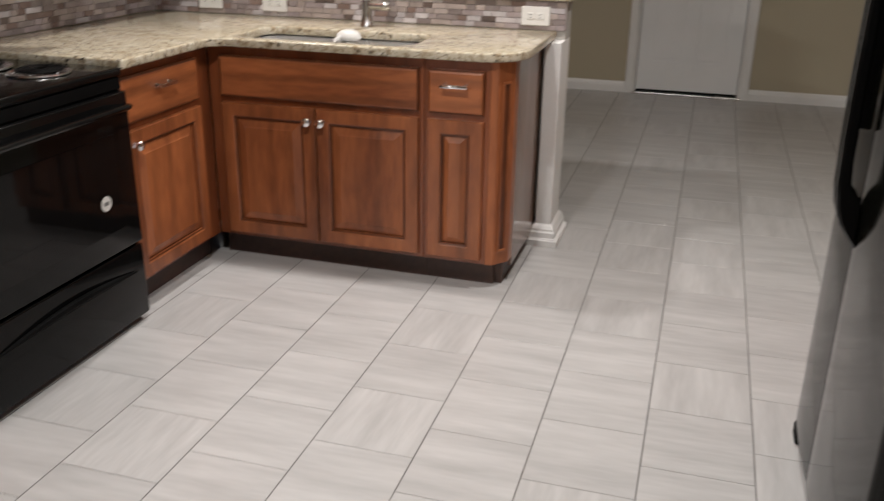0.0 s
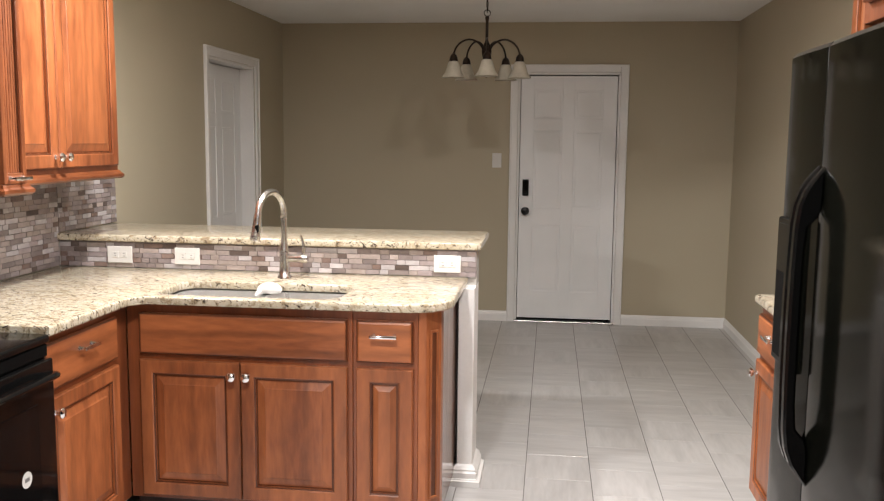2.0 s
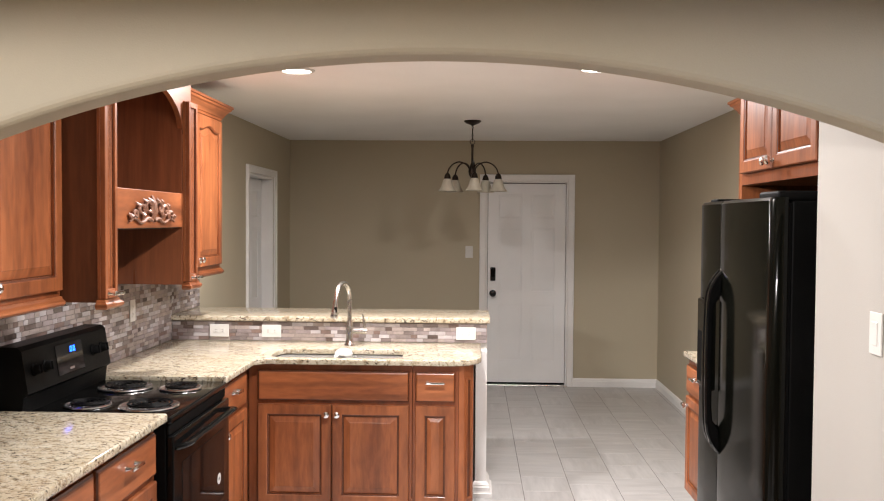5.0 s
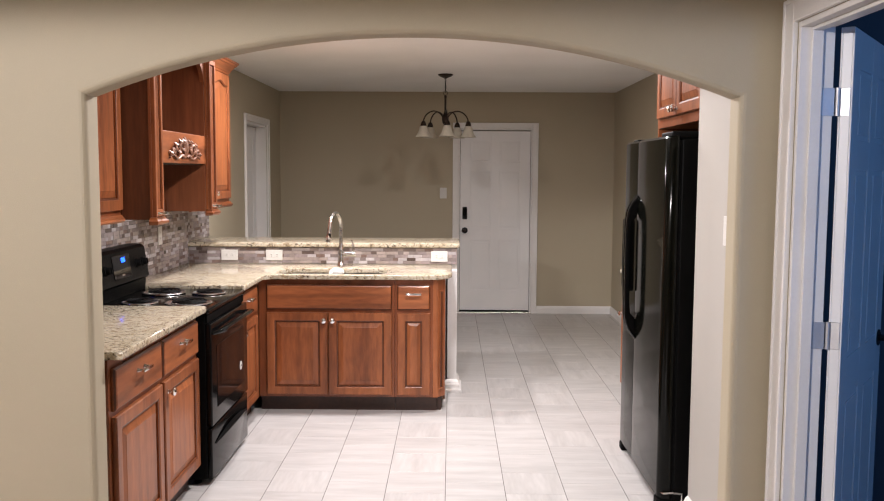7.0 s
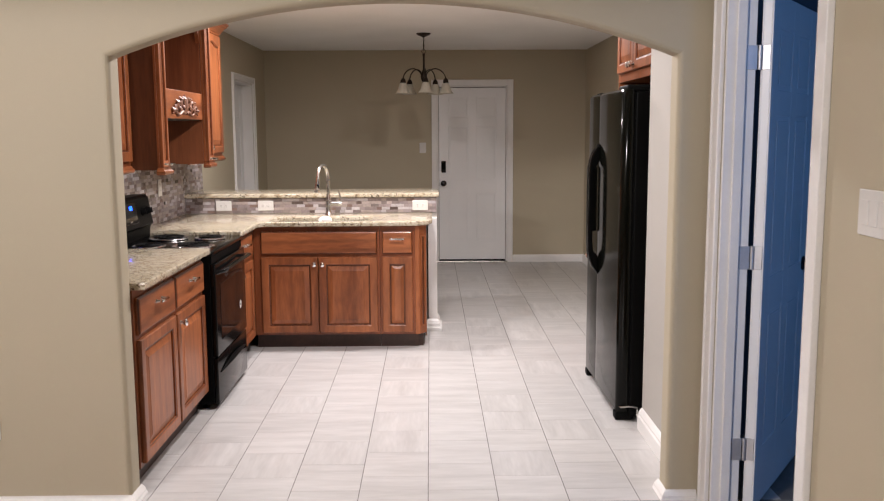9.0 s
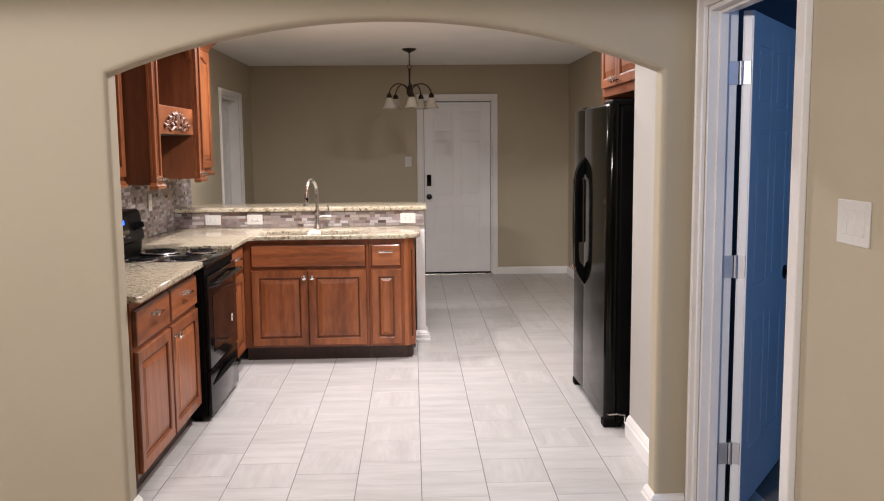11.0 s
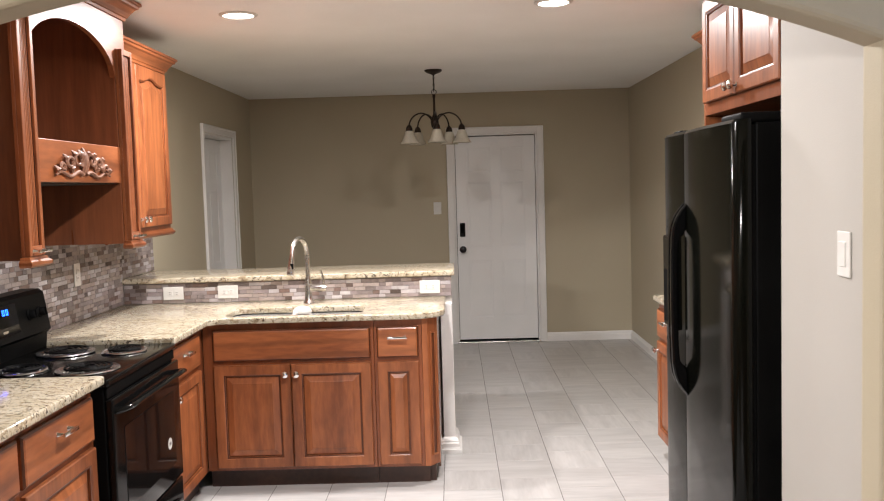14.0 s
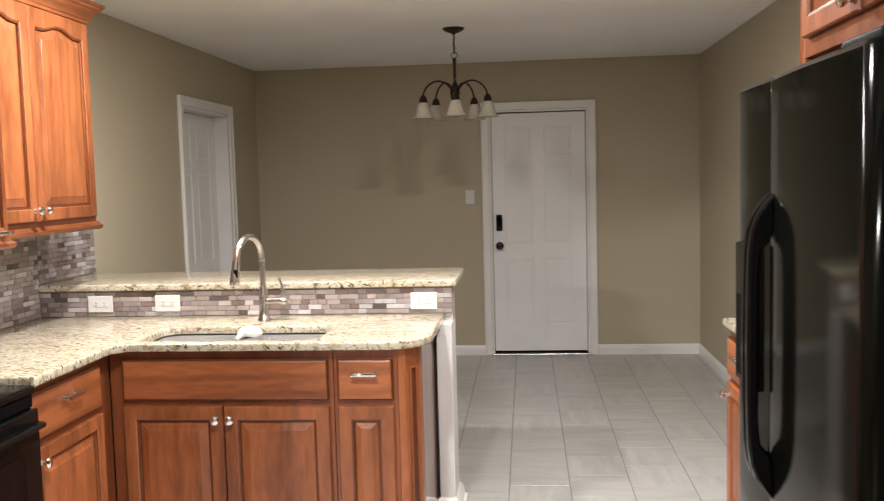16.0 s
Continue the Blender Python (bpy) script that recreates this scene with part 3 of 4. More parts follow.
# canted corner and end panel of the peninsula
bm = bmesh.new()
quad = [(0.247, 0.0), (0.275, 0.002), (0.323, 0.062), (0.325, 0.09), (0.325, 0.118), (0.247, 0.118)]
ring = [[bm.verts.new((x, y, z)) for x, y in quad] for z in (0.10, 0.872)]
for k in range(6):
    bm.faces.new((ring[0][k], ring[0][(k + 1) % 6], ring[1][(k + 1) % 6], ring[1][k]))
bm.faces.new(ring[0][::-1]), bm.faces.new(ring[1])
corner = part("canted_corner", bm, WOOD_V, end_cab)
cm = pose(0.299, 0.032, 0, 0, 0, 51.3)
for z0, z1, u0, u1, w in ((0.16, 0.79, -0.020, -0.012, WOOD_V), (0.16, 0.79, 0.012, 0.020, WOOD_V), (0.15, 0.16, -0.020, 0.020, WOOD_V), (0.79, 0.80, -0.020, 0.020, WOOD_V)):
    b = part("bead", B(u0, u1, -0.007, 0.004, z0, z1, 0.002), w, corner)
    b.matrix_local = cm
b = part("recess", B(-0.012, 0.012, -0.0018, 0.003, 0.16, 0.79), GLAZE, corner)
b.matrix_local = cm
part("end_panel", B(0.313, 0.325, 0.1185, 0.545, 0.06, 0.872, 0.001, 1), PANEL, end_cab, "smooth dark brown end panel")
part("corner_kick", B(0.262, 0.300, 0.070, 0.54, 0, 0.0995), KICK, end_cab)

# range side: local x runs along world y
corner_cab = base_unit("corner_cabinet", pose(LF, 3.045, 0, 0, 0, 90), 0.602, 0.62, "narrow red-brown corner cabinet beside the range",
                       [(0.022, 0.50, DZ0, DZ1, (0.060, 0.607))], [(0.022, 0.50, WZ0, WZ1, 0.085)])
near_cab = base_unit("drawer_cabinet", pose(LF, 1.145, 0, 0, 0, 90), 1.110, 0.62, "red-brown two-door cabinet with two drawers beside the range",
                     [(0.025, 0.545, DZ0, DZ1, None), (0.570, 1.085, DZ0, DZ1, (0.606, 0.607))],
                     [(0.025, 0.545, WZ0, WZ1, 0.085), (0.570, 1.085, WZ0, WZ1, 0.085)])
# beyond the fridge: local x runs back towards the hall
right_cab = base_unit("drawer_cabinet", pose(0.235, 4.06, 0, 0, 0, -90), 1.03, 0.60, "red-brown base cabinet beyond the black fridge",
                      [(0.02, 0.50, DZ0, DZ1, (0.06, 0.607)), (0.52, 1.0, DZ0, DZ1, (0.96, 0.607))], [(0.02, 0.50, WZ0, WZ1, 0.085), (0.52, 1.0, WZ0, WZ1, 0.085)])


def slab(name, outline, z0, z1, label, holes=(), bev=0.007):
    """A stone top from a plan outline, with rounded edges and cut-outs."""
    bm = bmesh.new()
    edges = []
    for loop in (outline, *holes):
        v = [bm.verts.new((x, y, z1)) for x, y in loop]
        edges += [bm.edges.new((v[k], v[(k + 1) % len(v)])) for k in range(len(v))]
    bmesh.ops.triangle_fill(bm, use_beauty=True, use_dissolve=False, edges=edges)
    rim = [e for e in bm.edges if len(e.link_faces) == 1]
    out = bmesh.ops.extrude_face_region(bm, geom=list(bm.faces))
    bmesh.ops.translate(bm, verts=[g for g in out["geom"] if isinstance(g, bmesh.types.BMVert)], vec=(0, 0, z0 - z1))
    bmesh.ops.recalc_face_normals(bm, faces=bm.faces)
    sharp = [e for e in bm.edges if len(e.link_faces) == 2 and e.calc_face_angle(0) > 1.2 and abs(e.verts[0].co.z - e.verts[1].co.z) < 1e-5]
    bmesh.ops.bevel(bm, geom=sharp, offset=bev, segments=3, affect="EDGES", profile=0.5)
    return tagged(part(name, bm, GRANITE, smooth=True), label, "countertop")


def rounded(x0, x1, y0, y1, r, n=6):
    pts = []
    for cx, cy, a in ((x1 - r, y0 + r, -90), (x1 - r, y1 - r, 0), (x0 + r, y1 - r, 90), (x0 + r, y0 + r, 180)):
        pts += [(cx + r * math.cos(radians(a + 90 * k / n)), cy + r * math.sin(radians(a + 90 * k / n))) for k in range(n + 1)]
    return pts


CT0, CT1 = 0.873, 0.905                        # granite
CE, CF = -2.150, 3.605                         # counter edges
SX0, SX1, SY0, SY1 = -2.10, -1.385, 3.665, 3.985
ctr = [(XL + 0.002, 3.043), (CE - 0.004, 3.043), (CE, 3.05), (CE, CF - 0.05), (CE + 0.05, CF), (-1.12, CF)]
ctr += [(-1.12 + 0.165 * math.sin(radians(a)), CF + 0.165 - 0.165 * math.cos(radians(a))) for a in (20, 40, 60, 80, 90)] + [(-0.955, 4.285), (XL + 0.002, 4.285)]
slab("countertop", ctr, CT0, CT1, "speckled cream granite peninsula countertop with sink cut-out", [rounded(SX0, SX1, SY0, SY1, 0.075)])
slab("countertop", [(XL + 0.002, 1.145), (CE, 1.145), (CE, 2.245), (CE - 0.008, 2.257), (XL + 0.002, 2.257)], CT0, CT1, "speckled cream granite counter beside the range")
slab("countertop", [(0.205, 3.02), (XR - 0.002, 3.02), (XR - 0.002, 4.085), (0.225, 4.085), (0.205, 4.065)], CT0, CT1, "speckled cream granite counter beyond the fridge")

# knee wall and raised bar
setting("wall_knee", B(XL, -0.9185, 4.295, 4.415, 0, 1.022), PALE, "painted knee wall behind the sink", "wall")
setting("post_trim", B(-0.986, -0.918, 4.205, 4.416, 0, 0.870, 0.003), TRIM, "pale painted post ending the knee wall", "post")
baseboard("baseboard_post", [(-0.986, 4.30, 0), (-0.986, 4.205, 0), (-0.918, 4.205, 0), (-0.918, 4.416, 0), (-1.1, 4.416, 0)], 0.092, 0.022)
baseboard("baseboard_post_shoe", [(-0.986, 4.30, 0), (-0.986, 4.205, 0), (-0.918, 4.205, 0), (-0.918, 4.416, 0), (-1.1, 4.416, 0)], 0.040, 0.036)
BAR_Y0, BAR_Y1 = 4.270, 4.79
slab("bar_top", [(XL + 0.002, BAR_Y0), (-0.915, BAR_Y0), (-0.900, BAR_Y0 + 0.015), (-0.900, BAR_Y1 - 0.02), (-0.92, BAR_Y1), (XL + 0.002, BAR_Y1)], 1.024, 1.056, "speckled cream granite raised bar top")

# ---- sink and tap ----
sink = thing("kitchen_sink", pose((SX0 + SX1) / 2, (SY0 + SY1) / 2, 0.68), "double-bowl stainless steel undermount sink", "sink")


def bowl(x0, x1, y0, y1, zt, zb):
    bm = bmesh.new()
    loops = [(rounded(x0, x1, y0, y1, 0.07), zt), (rounded(x0 + 0.01, x1 - 0.01, y0 + 0.01, y1 - 0.01, 0.065), zb + 0.03), (rounded(x0 + 0.035, x1 - 0.035, y0 + 0.035, y1 - 0.035, 0.045), zb)]
    outer = [(rounded(x0 - 0.012, x1 + 0.012, y0 - 0.012, y1 + 0.012, 0.075), zt), (rounded(x0 - 0.004, x1 + 0.004, y0 - 0.004, y1 + 0.004, 0.07), zb - 0.006)]
    rings = [[bm.verts.new((x, y, z)) for x, y in pts] for pts, z in (outer[1], outer[0], *loops)]
    for p, q in zip(rings, rings[1:]):
        for k in range(len(p)):
            bm.faces.new((p[k], p[(k + 1) % len(p)], q[(k + 1) % len(p)], q[k]))
    bm.faces.new(rings[0]), bm.faces.new(rings[-1])
    return bm


hw, hd = (SX1 - SX0) / 2, (SY1 - SY0) / 2
for x0, x1 in ((-hw + 0.006, -0.014), (0.014, hw - 0.006)):
    b = part("bowl", bowl(x0, x1, -hd + 0.006, hd - 0.006, 0.188, 0.0), STEEL, sink, smooth=True)
    part("drain", lathe(bmesh.new(), [(0.044, 0.001), (0.044, 0.004), (0.036, 0.003), (0.01, 0.0025), (0.0, 0.0025)], 20, pose((x0 + x1) / 2, 0, 0)), CHROME, b, smooth=True)
part("divider", B(-0.0135, 0.0135, -hd + 0.07, hd - 0.07, 0.06, 0.180, 0.006), STEEL, sink)
part("rim", B(-0.0135, 0.0135, -hd + 0.02, hd - 0.02, 0.180, 0.188, 0.003), STEEL, sink)

FX, FY = -1.728, 4.13
tap = thing("kitchen_faucet", pose(FX, FY, CT1), "brushed nickel gooseneck faucet with pull-down spray head", "faucet")
part("base", lathe(bmesh.new(), [(0.030, 0), (0.030, 0.006), (0.024, 0.014), (0.0205, 0.05), (0.0205, 0.115), (0.017, 0.13), (0.0145, 0.15)], 24), NICKEL, tap, smooth=True)
neck = [(0, 0, 0.12 + 0.018 * k) for k in range(9)]
top = 0.277
for k in range(1, 15):
    a = math.pi * k / 14 * 0.96
    r = 0.095
    neck.append((-0.27 * r * (1 - math.cos(a)), -0.96 * r * (1 - math.cos(a)), top + r * math.sin(a)))
part("neck", tube(bmesh.new(), neck, 0.0135, 14), NICKEL, tap, smooth=True)
e = Vector(neck[-1])
part("spray_head", lathe(bmesh.new(), [(0.0145, 0.0), (0.0165, -0.02), (0.0165, -0.035), (0.019, -0.085), (0.021, -0.105), (0.018, -0.112), (0.0, -0.112)], 20, Matrix.Translation(e) @ pose(0, 0, 0, -6, 6)), NICKEL, tap, smooth=True)
part("spray_button", B(-0.008, 0.008, -0.024, -0.014, -0.075, -0.045, 0.003), RUBBER, tap, "black spray button").location = e
handle = part("lever_hub", lathe(bmesh.new(), [(0.016, 0.0), (0.016, 0.055), (0.019, 0.062), (0.019, 0.082), (0.014, 0.09), (0.0, 0.091)], 18, pose(0.012, 0, 0.085, 0, 90)), NICKEL, tap, smooth=True)
part("lever", tube(bmesh.new(), [(0.083, -0.002, 0.095), (0.088, -0.004, 0.125), (0.084, -0.006, 0.155), (0.074, -0.008, 0.185)], [0.009, 0.0075, 0.006, 0.005], 10), NICKEL, handle, smooth=True)
bm = lathe(bmesh.new(), [(0.0, 0.0), (0.046, 0.002), (0.052, 0.012), (0.047, 0.026), (0.034, 0.037), (0.016, 0.043), (0.0, 0.045)], 24)
bmesh.ops.scale(bm, vec=(1.0, 0.62, 1.0), verts=bm.verts)
tube(bm, [(-0.030, -0.018, 0.012), (-0.044, -0.030, 0.004), (-0.050, -0.036, -0.006)], [0.012, 0.010, 0.007], 8)
sad = part("sink_saddle", bm, PLASTIC, smooth=True)
sad.matrix_world = pose(-1.735, 3.945, 0.870, 0, 0, 8)
tagged(sad, "small white plastic caddy resting on the sink divider", "sink caddy")

# ---- upper cabinets ----
CROWN = [(0.0, 0.0), (0.006, 0.0), (0.010, 0.012), (0.016, 0.016), (0.026, 0.034), (0.044, 0.056), (0.055, 0.062), (0.058, 0.072), (0.067, 0.076), (0.067, 0.088), (0.0, 0.088)]
RAIL = [(0.0, 0.0), (0.012, 0.0), (0.020, 0.008), (0.020, 0.018), (0.010, 0.026), (0.006, 0.036), (0.0, 0.036)]


def upper_unit(name, m, w, depth, z0, z1, doors, label, crown_path=None, rail_path=None, arch=0.026, group="upper cabinets", crown_z=None):
    cab = thing(name, m, label, "cabinet", group)
    part("body", B(0.001, w - 0.001, 0.019, depth, z0, z1), WOOD_V, cab)
    part("face_frame", B(0.001, w - 0.001, 0, 0.0185, z0, z1, 0.0015, 1), FRAME, cab)
    for x0, x1, a, b, knob in doors:
        panel_door(cab, x0, x1, a, b, arch=arch, knob=knob)
    if crown_path:
        part("crown_moulding", sweep(bmesh.new(), CROWN, [(x, y, crown_z or z1 - 0.012) for x, y in crown_path]), WOOD_H, cab)
    if rail_path:
        part("light_rail", sweep(bmesh.new(), RAIL, [(x, y, z0 - 0.022) for x, y in rail_path]), WOOD_H, cab)
    return cab


UF = -2.54                                    # face of the uppers
UD = UF - XL - 0.003
far_upper = upper_unit("upper_cabinet", pose(UF, 3.302, 0, 0, 0, 90), 0.978, UD, 1.335, 2.255,
                       [(0.035, 0.468, 1.372, 2.225, (0.440, 1.415)), (0.474, 0.950, 1.372, 2.225, (0.502, 1.415))],
                       "tall red-brown wall cabinet with arched raised-panel doors", [(0.0, 0.0), (0.978, 0.0), (0.978, UD)], [(0.0, 0.0), (0.978, 0.0), (0.978, UD)], crown_z=2.233)
near_upper = upper_unit("upper_cabinet", pose(UF, 1.145, 0, 0, 0, 90), 1.065, UD, 1.335, 2.255,
                        [(0.02, 0.520, 1.372, 2.225, (0.49, 1.415)), (0.528, 1.045, 1.372, 2.225, (0.556, 1.415))],
                        "tall red-brown wall cabinet beside the range hood", [(0.0, 0.0), (1.065, 0.0)], [(0.0, 0.0), (1.065, 0.0)])
fridge_upper = upper_unit("upper_cabinet", pose(0.185, 2.955, 0, 0, 0, -90), 0.93, XR - 0.187, 1.805, 2.30,
                          [(0.03, 0.445, 1.855, 2.27, (0.418, 1.885)), (0.451, 0.90, 1.855, 2.27, (0.478, 1.885))],
                          "red-brown wall cabinet above the fridge", [(0.0, 0.0), (0.93, 0.0)], None, arch=0.0)
part("end_panel", B(-0.018, 0.0, 0.0, XR - 0.187, 0.0, 2.30, 0.001, 1), WOOD_V, fridge_upper)
right_upper = upper_unit("upper_cabinet", pose(0.515, 4.07, 0, 0, 0, -90), 1.09, XR - 0.517, 1.335, 2.255,
                         [(0.02, 0.53, 1.372, 2.225, (0.50, 1.415)), (0.54, 1.07, 1.372, 2.225, (0.57, 1.415))],
                         "red-brown wall cabinet beyond the fridge", [(0.0, XR - 0.517), (0.0, 0.0), (1.09, 0.0)], [(0.0, XR - 0.517), (0.0, 0.0), (1.09, 0.0)])

# ---- range hood of wood: local x along world y, face to -y ----
HX, HW, HD = -2.40, 1.085, 0.447
hood = thing("range_hood", pose(HX, 2.213, 0, 0, 0, 90), "red-brown wooden hood surround with fluted pilasters and carved onlay", "range hood")
IN0, IN1 = 0.115, 0.965                       # inner width
part("side_panel", B(0.002, 0.020, 0.0, HD, 1.325, 2.436, 0.001, 1), SIDESHADE, hood, "near side panel with shade in its colour")
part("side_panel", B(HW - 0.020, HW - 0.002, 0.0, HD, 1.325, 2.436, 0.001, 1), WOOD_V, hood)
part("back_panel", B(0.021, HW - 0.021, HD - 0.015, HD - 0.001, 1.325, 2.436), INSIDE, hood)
for a, b in ((-0.004, IN0), (IN1, HW + 0.012)):
    u0, u1, w = a + 0.003, b - 0.003, 0.022
    pil = part("pilaster", B(u0, u1, -0.012, 0.0, 1.338, 2.203, 0.001, 1), WOOD_V, hood, "narrow pull-out front with a fluted panel")
    for c, d in ((u0, u0 + w), (u1 - w, u1)):
        part("stile", B(c, d, -0.032, -0.0121, 1.338, 2.203, 0.0025), WOOD_V, pil)
    for c, d in ((1.338, 1.374), (2.178, 2.203)):
        part("rail", B(u0 + w, u1 - w, -0.0315, -0.0121, c, d, 0.002), WOOD_H, pil)
    n = 6
    gap = (u1 - u0 - 2 * w) / n
    for k in range(n):
        c = u0 + w + gap * (k + 0.5)
        part("reed", tube(bmesh.new(), [(c, -0.0175, 1.375), (c, -0.0175, 2.177)], gap * 0.44, 8, 0.8), WOOD_V, pil, smooth=True)
    for c, d in ((u0 + w, u0 + w + 0.003), (u1 - w - 0.003, u1 - w)):
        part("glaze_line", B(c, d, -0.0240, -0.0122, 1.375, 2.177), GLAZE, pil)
    part("foot_rail", sweep(bmesh.new(), RAIL, [(a, 0.0, 1.300), (a, -0.026, 1.300), (b, -0.026, 1.300), (b, 0.0, 1.300)]), WOOD_H, pil)
    part("foot_block", B(u0, u1, -0.026, 0.0, 1.302, 1.337, 0.001, 1), WOOD_H, pil)
    k = part("handle", pull_mesh(0.075), CHROME, pil, "polished chrome bar pull", smooth=True)
    k.location = ((a + b) / 2, -0.0318, 1.356)
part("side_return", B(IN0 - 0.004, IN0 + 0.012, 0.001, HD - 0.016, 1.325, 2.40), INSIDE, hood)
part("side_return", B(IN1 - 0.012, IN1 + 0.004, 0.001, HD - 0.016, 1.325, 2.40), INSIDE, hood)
# arched head
bm = bmesh.new()
arc = [(IN0 + (IN1 - IN0) * k / 24, 2.045 + 0.20 * math.sqrt(max(0.0, 1 - ((k - 12) / 12.0) ** 2))) for k in range(25)]
loop = arc + [(IN1, 2.206), (HW - 0.004, 2.206), (HW - 0.004, 2.436), (0.004, 2.436), (0.004, 2.206), (IN0, 2.206)]
f = bm.faces.new([bm.verts.new((x, -0.002, z)) for x, z in loop])
out = bmesh.ops.extrude_face_region(bm, geom=[f])
bmesh.ops.translate(bm, verts=[g for g in out["geom"] if isinstance(g, bmesh.types.BMVert)], vec=(0, 0.024, 0))
part("arched_head", bm, WOOD_H, hood)
part("crown_moulding", sweep(bmesh.new(), CROWN, [(0.0, HD, 2.346), (0.0, -0.004, 2.346), (HW, -0.004, 2.346), (HW, HD, 2.346)]), WOOD_H, hood)
# mantel box
part("mantel_face", B(IN0 + 0.001, IN1 - 0.001, -0.003, 0.016, 1.600, 1.762, 0.003), WOOD_H, hood)
part("mantel_shelf", B(IN0 + 0.012, IN1 - 0.012, 0.017, HD - 0.016, 1.742, 1.760), WOOD_H, hood)
part("hood_liner", B(IN0 + 0.013, IN1 - 0.013, 0.018, HD - 0.017, 1.595, 1.741), HOODBOX, hood, "dark hood liner")

# Dark sheets added below the mantel to stand in for its shade.
part("hood_liner_back", B(IN0 + 0.013, IN1 - 0.013, HD - 0.019, HD - 0.0155, 1.327, 1.594), HOODBOX, hood, "dark sheet for the shade at the hood back")
part("hood_liner_side", B(IN0 + 0.0125, IN0 + 0.0155, 0.02, HD - 0.02, 1.327, 1.594), HOODBOX, hood)


def carving():
    """A scrolled leaf onlay of tapering tubes, about a middle flower."""
    bm = bmesh.new()
    for s in (-1, 1):
        for x0, r0, turns, lift in ((0.045, 0.036, 1.2, 0.020), (0.100, 0.030, 1.2, 0.008), (0.150, 0.020, 1.0, -0.010)):
            pts, rad = [], []
            for k in range(22):
                q = k / 21
                a = math.pi * (1.25 - 2 * turns * q)
                r = r0 * (1 - 0.72 * q)
                pts.append((s * (x0 + r * math.cos(a)), -0.008 - 0.012 * q, lift + r * math.sin(a)))
                rad.append(0.0095 * (1 - 0.45 * q))
            tube(bm, pts, rad, 7)
        tube(bm, [(s * (0.01 + 0.016 * k), -0.010, -0.038 + 0.010 * math.sin(k * 0.9)) for k in range(12)], [0.009 - 0.0004 * k for k in range(12)], 7)
        for k, (x, z) in enumerate(((0.022, 0.052), (0.062, 0.048), (0.118, 0.030), (0.172, -0.018), (0.080, -0.012))):
            tube(bm, [(s * x, -0.006, z - 0.018), (s * (x + 0.006), -0.016, z), (s * (x + 0.016), -0.008, z + 0.012)], [0.007, 0.010, 0.003], 7)
    lathe(bm, [(0.018, 0), (0.020, 0.010), (0.012, 0.020), (0.0, 0.023)], 12, pose(0, 0, 0.040, 90))
    tube(bm, [(0, -0.006, -0.03), (0, -0.016, 0.005), (0, -0.012, 0.05), (0, -0.004, 0.076)], [0.012, 0.015, 0.010, 0.004], 8)
    return bm


c = part("carved_onlay", carving(), CARVED, hood, "bronzed scroll-and-leaf carving", smooth=True)
c.location = ((IN0 + IN1) / 2, -0.003, 1.668)
c.scale = (1.42, 1.0, 0.95)

# ---- range ----
RX, RY0, RW = -2.165, 2.266, 0.768
stove = thing("electric_range", pose(RX, RY0, 0, 0, 0, 90), "black freestanding electric coil range with lit blue clock", "range")
part("body", B(0.002, RW - 0.002, 0.0, 0.66, 0.030, 0.857, 0.003), SIDEBLK, stove)
for x in (0.05, RW - 0.05):
    for y in (0.06, 0.60):
        part("foot", lathe(bmesh.new(), [(0.018, 0), (0.018, 0.01), (0.008, 0.012), (0.008, 0.036)], 12, pose(x, y, 0)), RUBBER, stove)
part("cooktop", B(0.0, RW, -0.020, 0.60, 0.857, 0.886, 0.010, 3), BLACK, stove, smooth=True)
door = part("oven_door", B(0.006, RW - 0.006, -0.030, -0.001, 0.298, 0.812, 0.006, 3), BLACK, stove, smooth=True)
part("window", B(0.10, RW - 0.10, -0.0325, -0.0295, 0.375, 0.690, 0.001, 1), GLASSBLK, door, "dark oven window")
part("handle", tube(bmesh.new(), [(0.04, -0.028, 0.762), (0.05, -0.058, 0.770)] + [(0.07 + (RW - 0.14) * k / 10, -0.068, 0.772) for k in range(11)] + [(RW - 0.05, -0.058, 0.770), (RW - 0.04, -0.028, 0.762)], 0.020, 12, 0.55), BLACK, door, smooth=True)
badge = part("sticker", lathe(bmesh.new(), [(0.025, 0.0), (0.025, 0.0008), (0.0, 0.0008)], 24, pose(0.592, -0.0326, 0.480, 90)), PLASTIC, door, "small round white sticker")
part("sticker_mark", B(0.580, 0.604, -0.0340, -0.0332, 0.474, 0.486), SLOT, badge)
part("vent_strip", B(0.006, RW - 0.006, -0.012, -0.001, 0.816, 0.855, 0.003), RUBBER, stove)
drw = part("storage_drawer", B(0.006, RW - 0.006, -0.026, -0.001, 0.028, 0.286, 0.006, 3), BLACK, stove, smooth=True)
bm = bmesh.new()
tube(bm, [(0.06 + (RW - 0.12) * k / 16, -0.030 - 0.012 * math.sin(math.pi * k / 16), 0.200 + 0.024 * math.sin(math.pi * k / 16)) for k in range(17)], [0.003 + 0.011 * math.sin(math.pi * k / 16) for k in range(17)], 8)
part("drawer_grip", bm, RUBBER, drw, smooth=True)
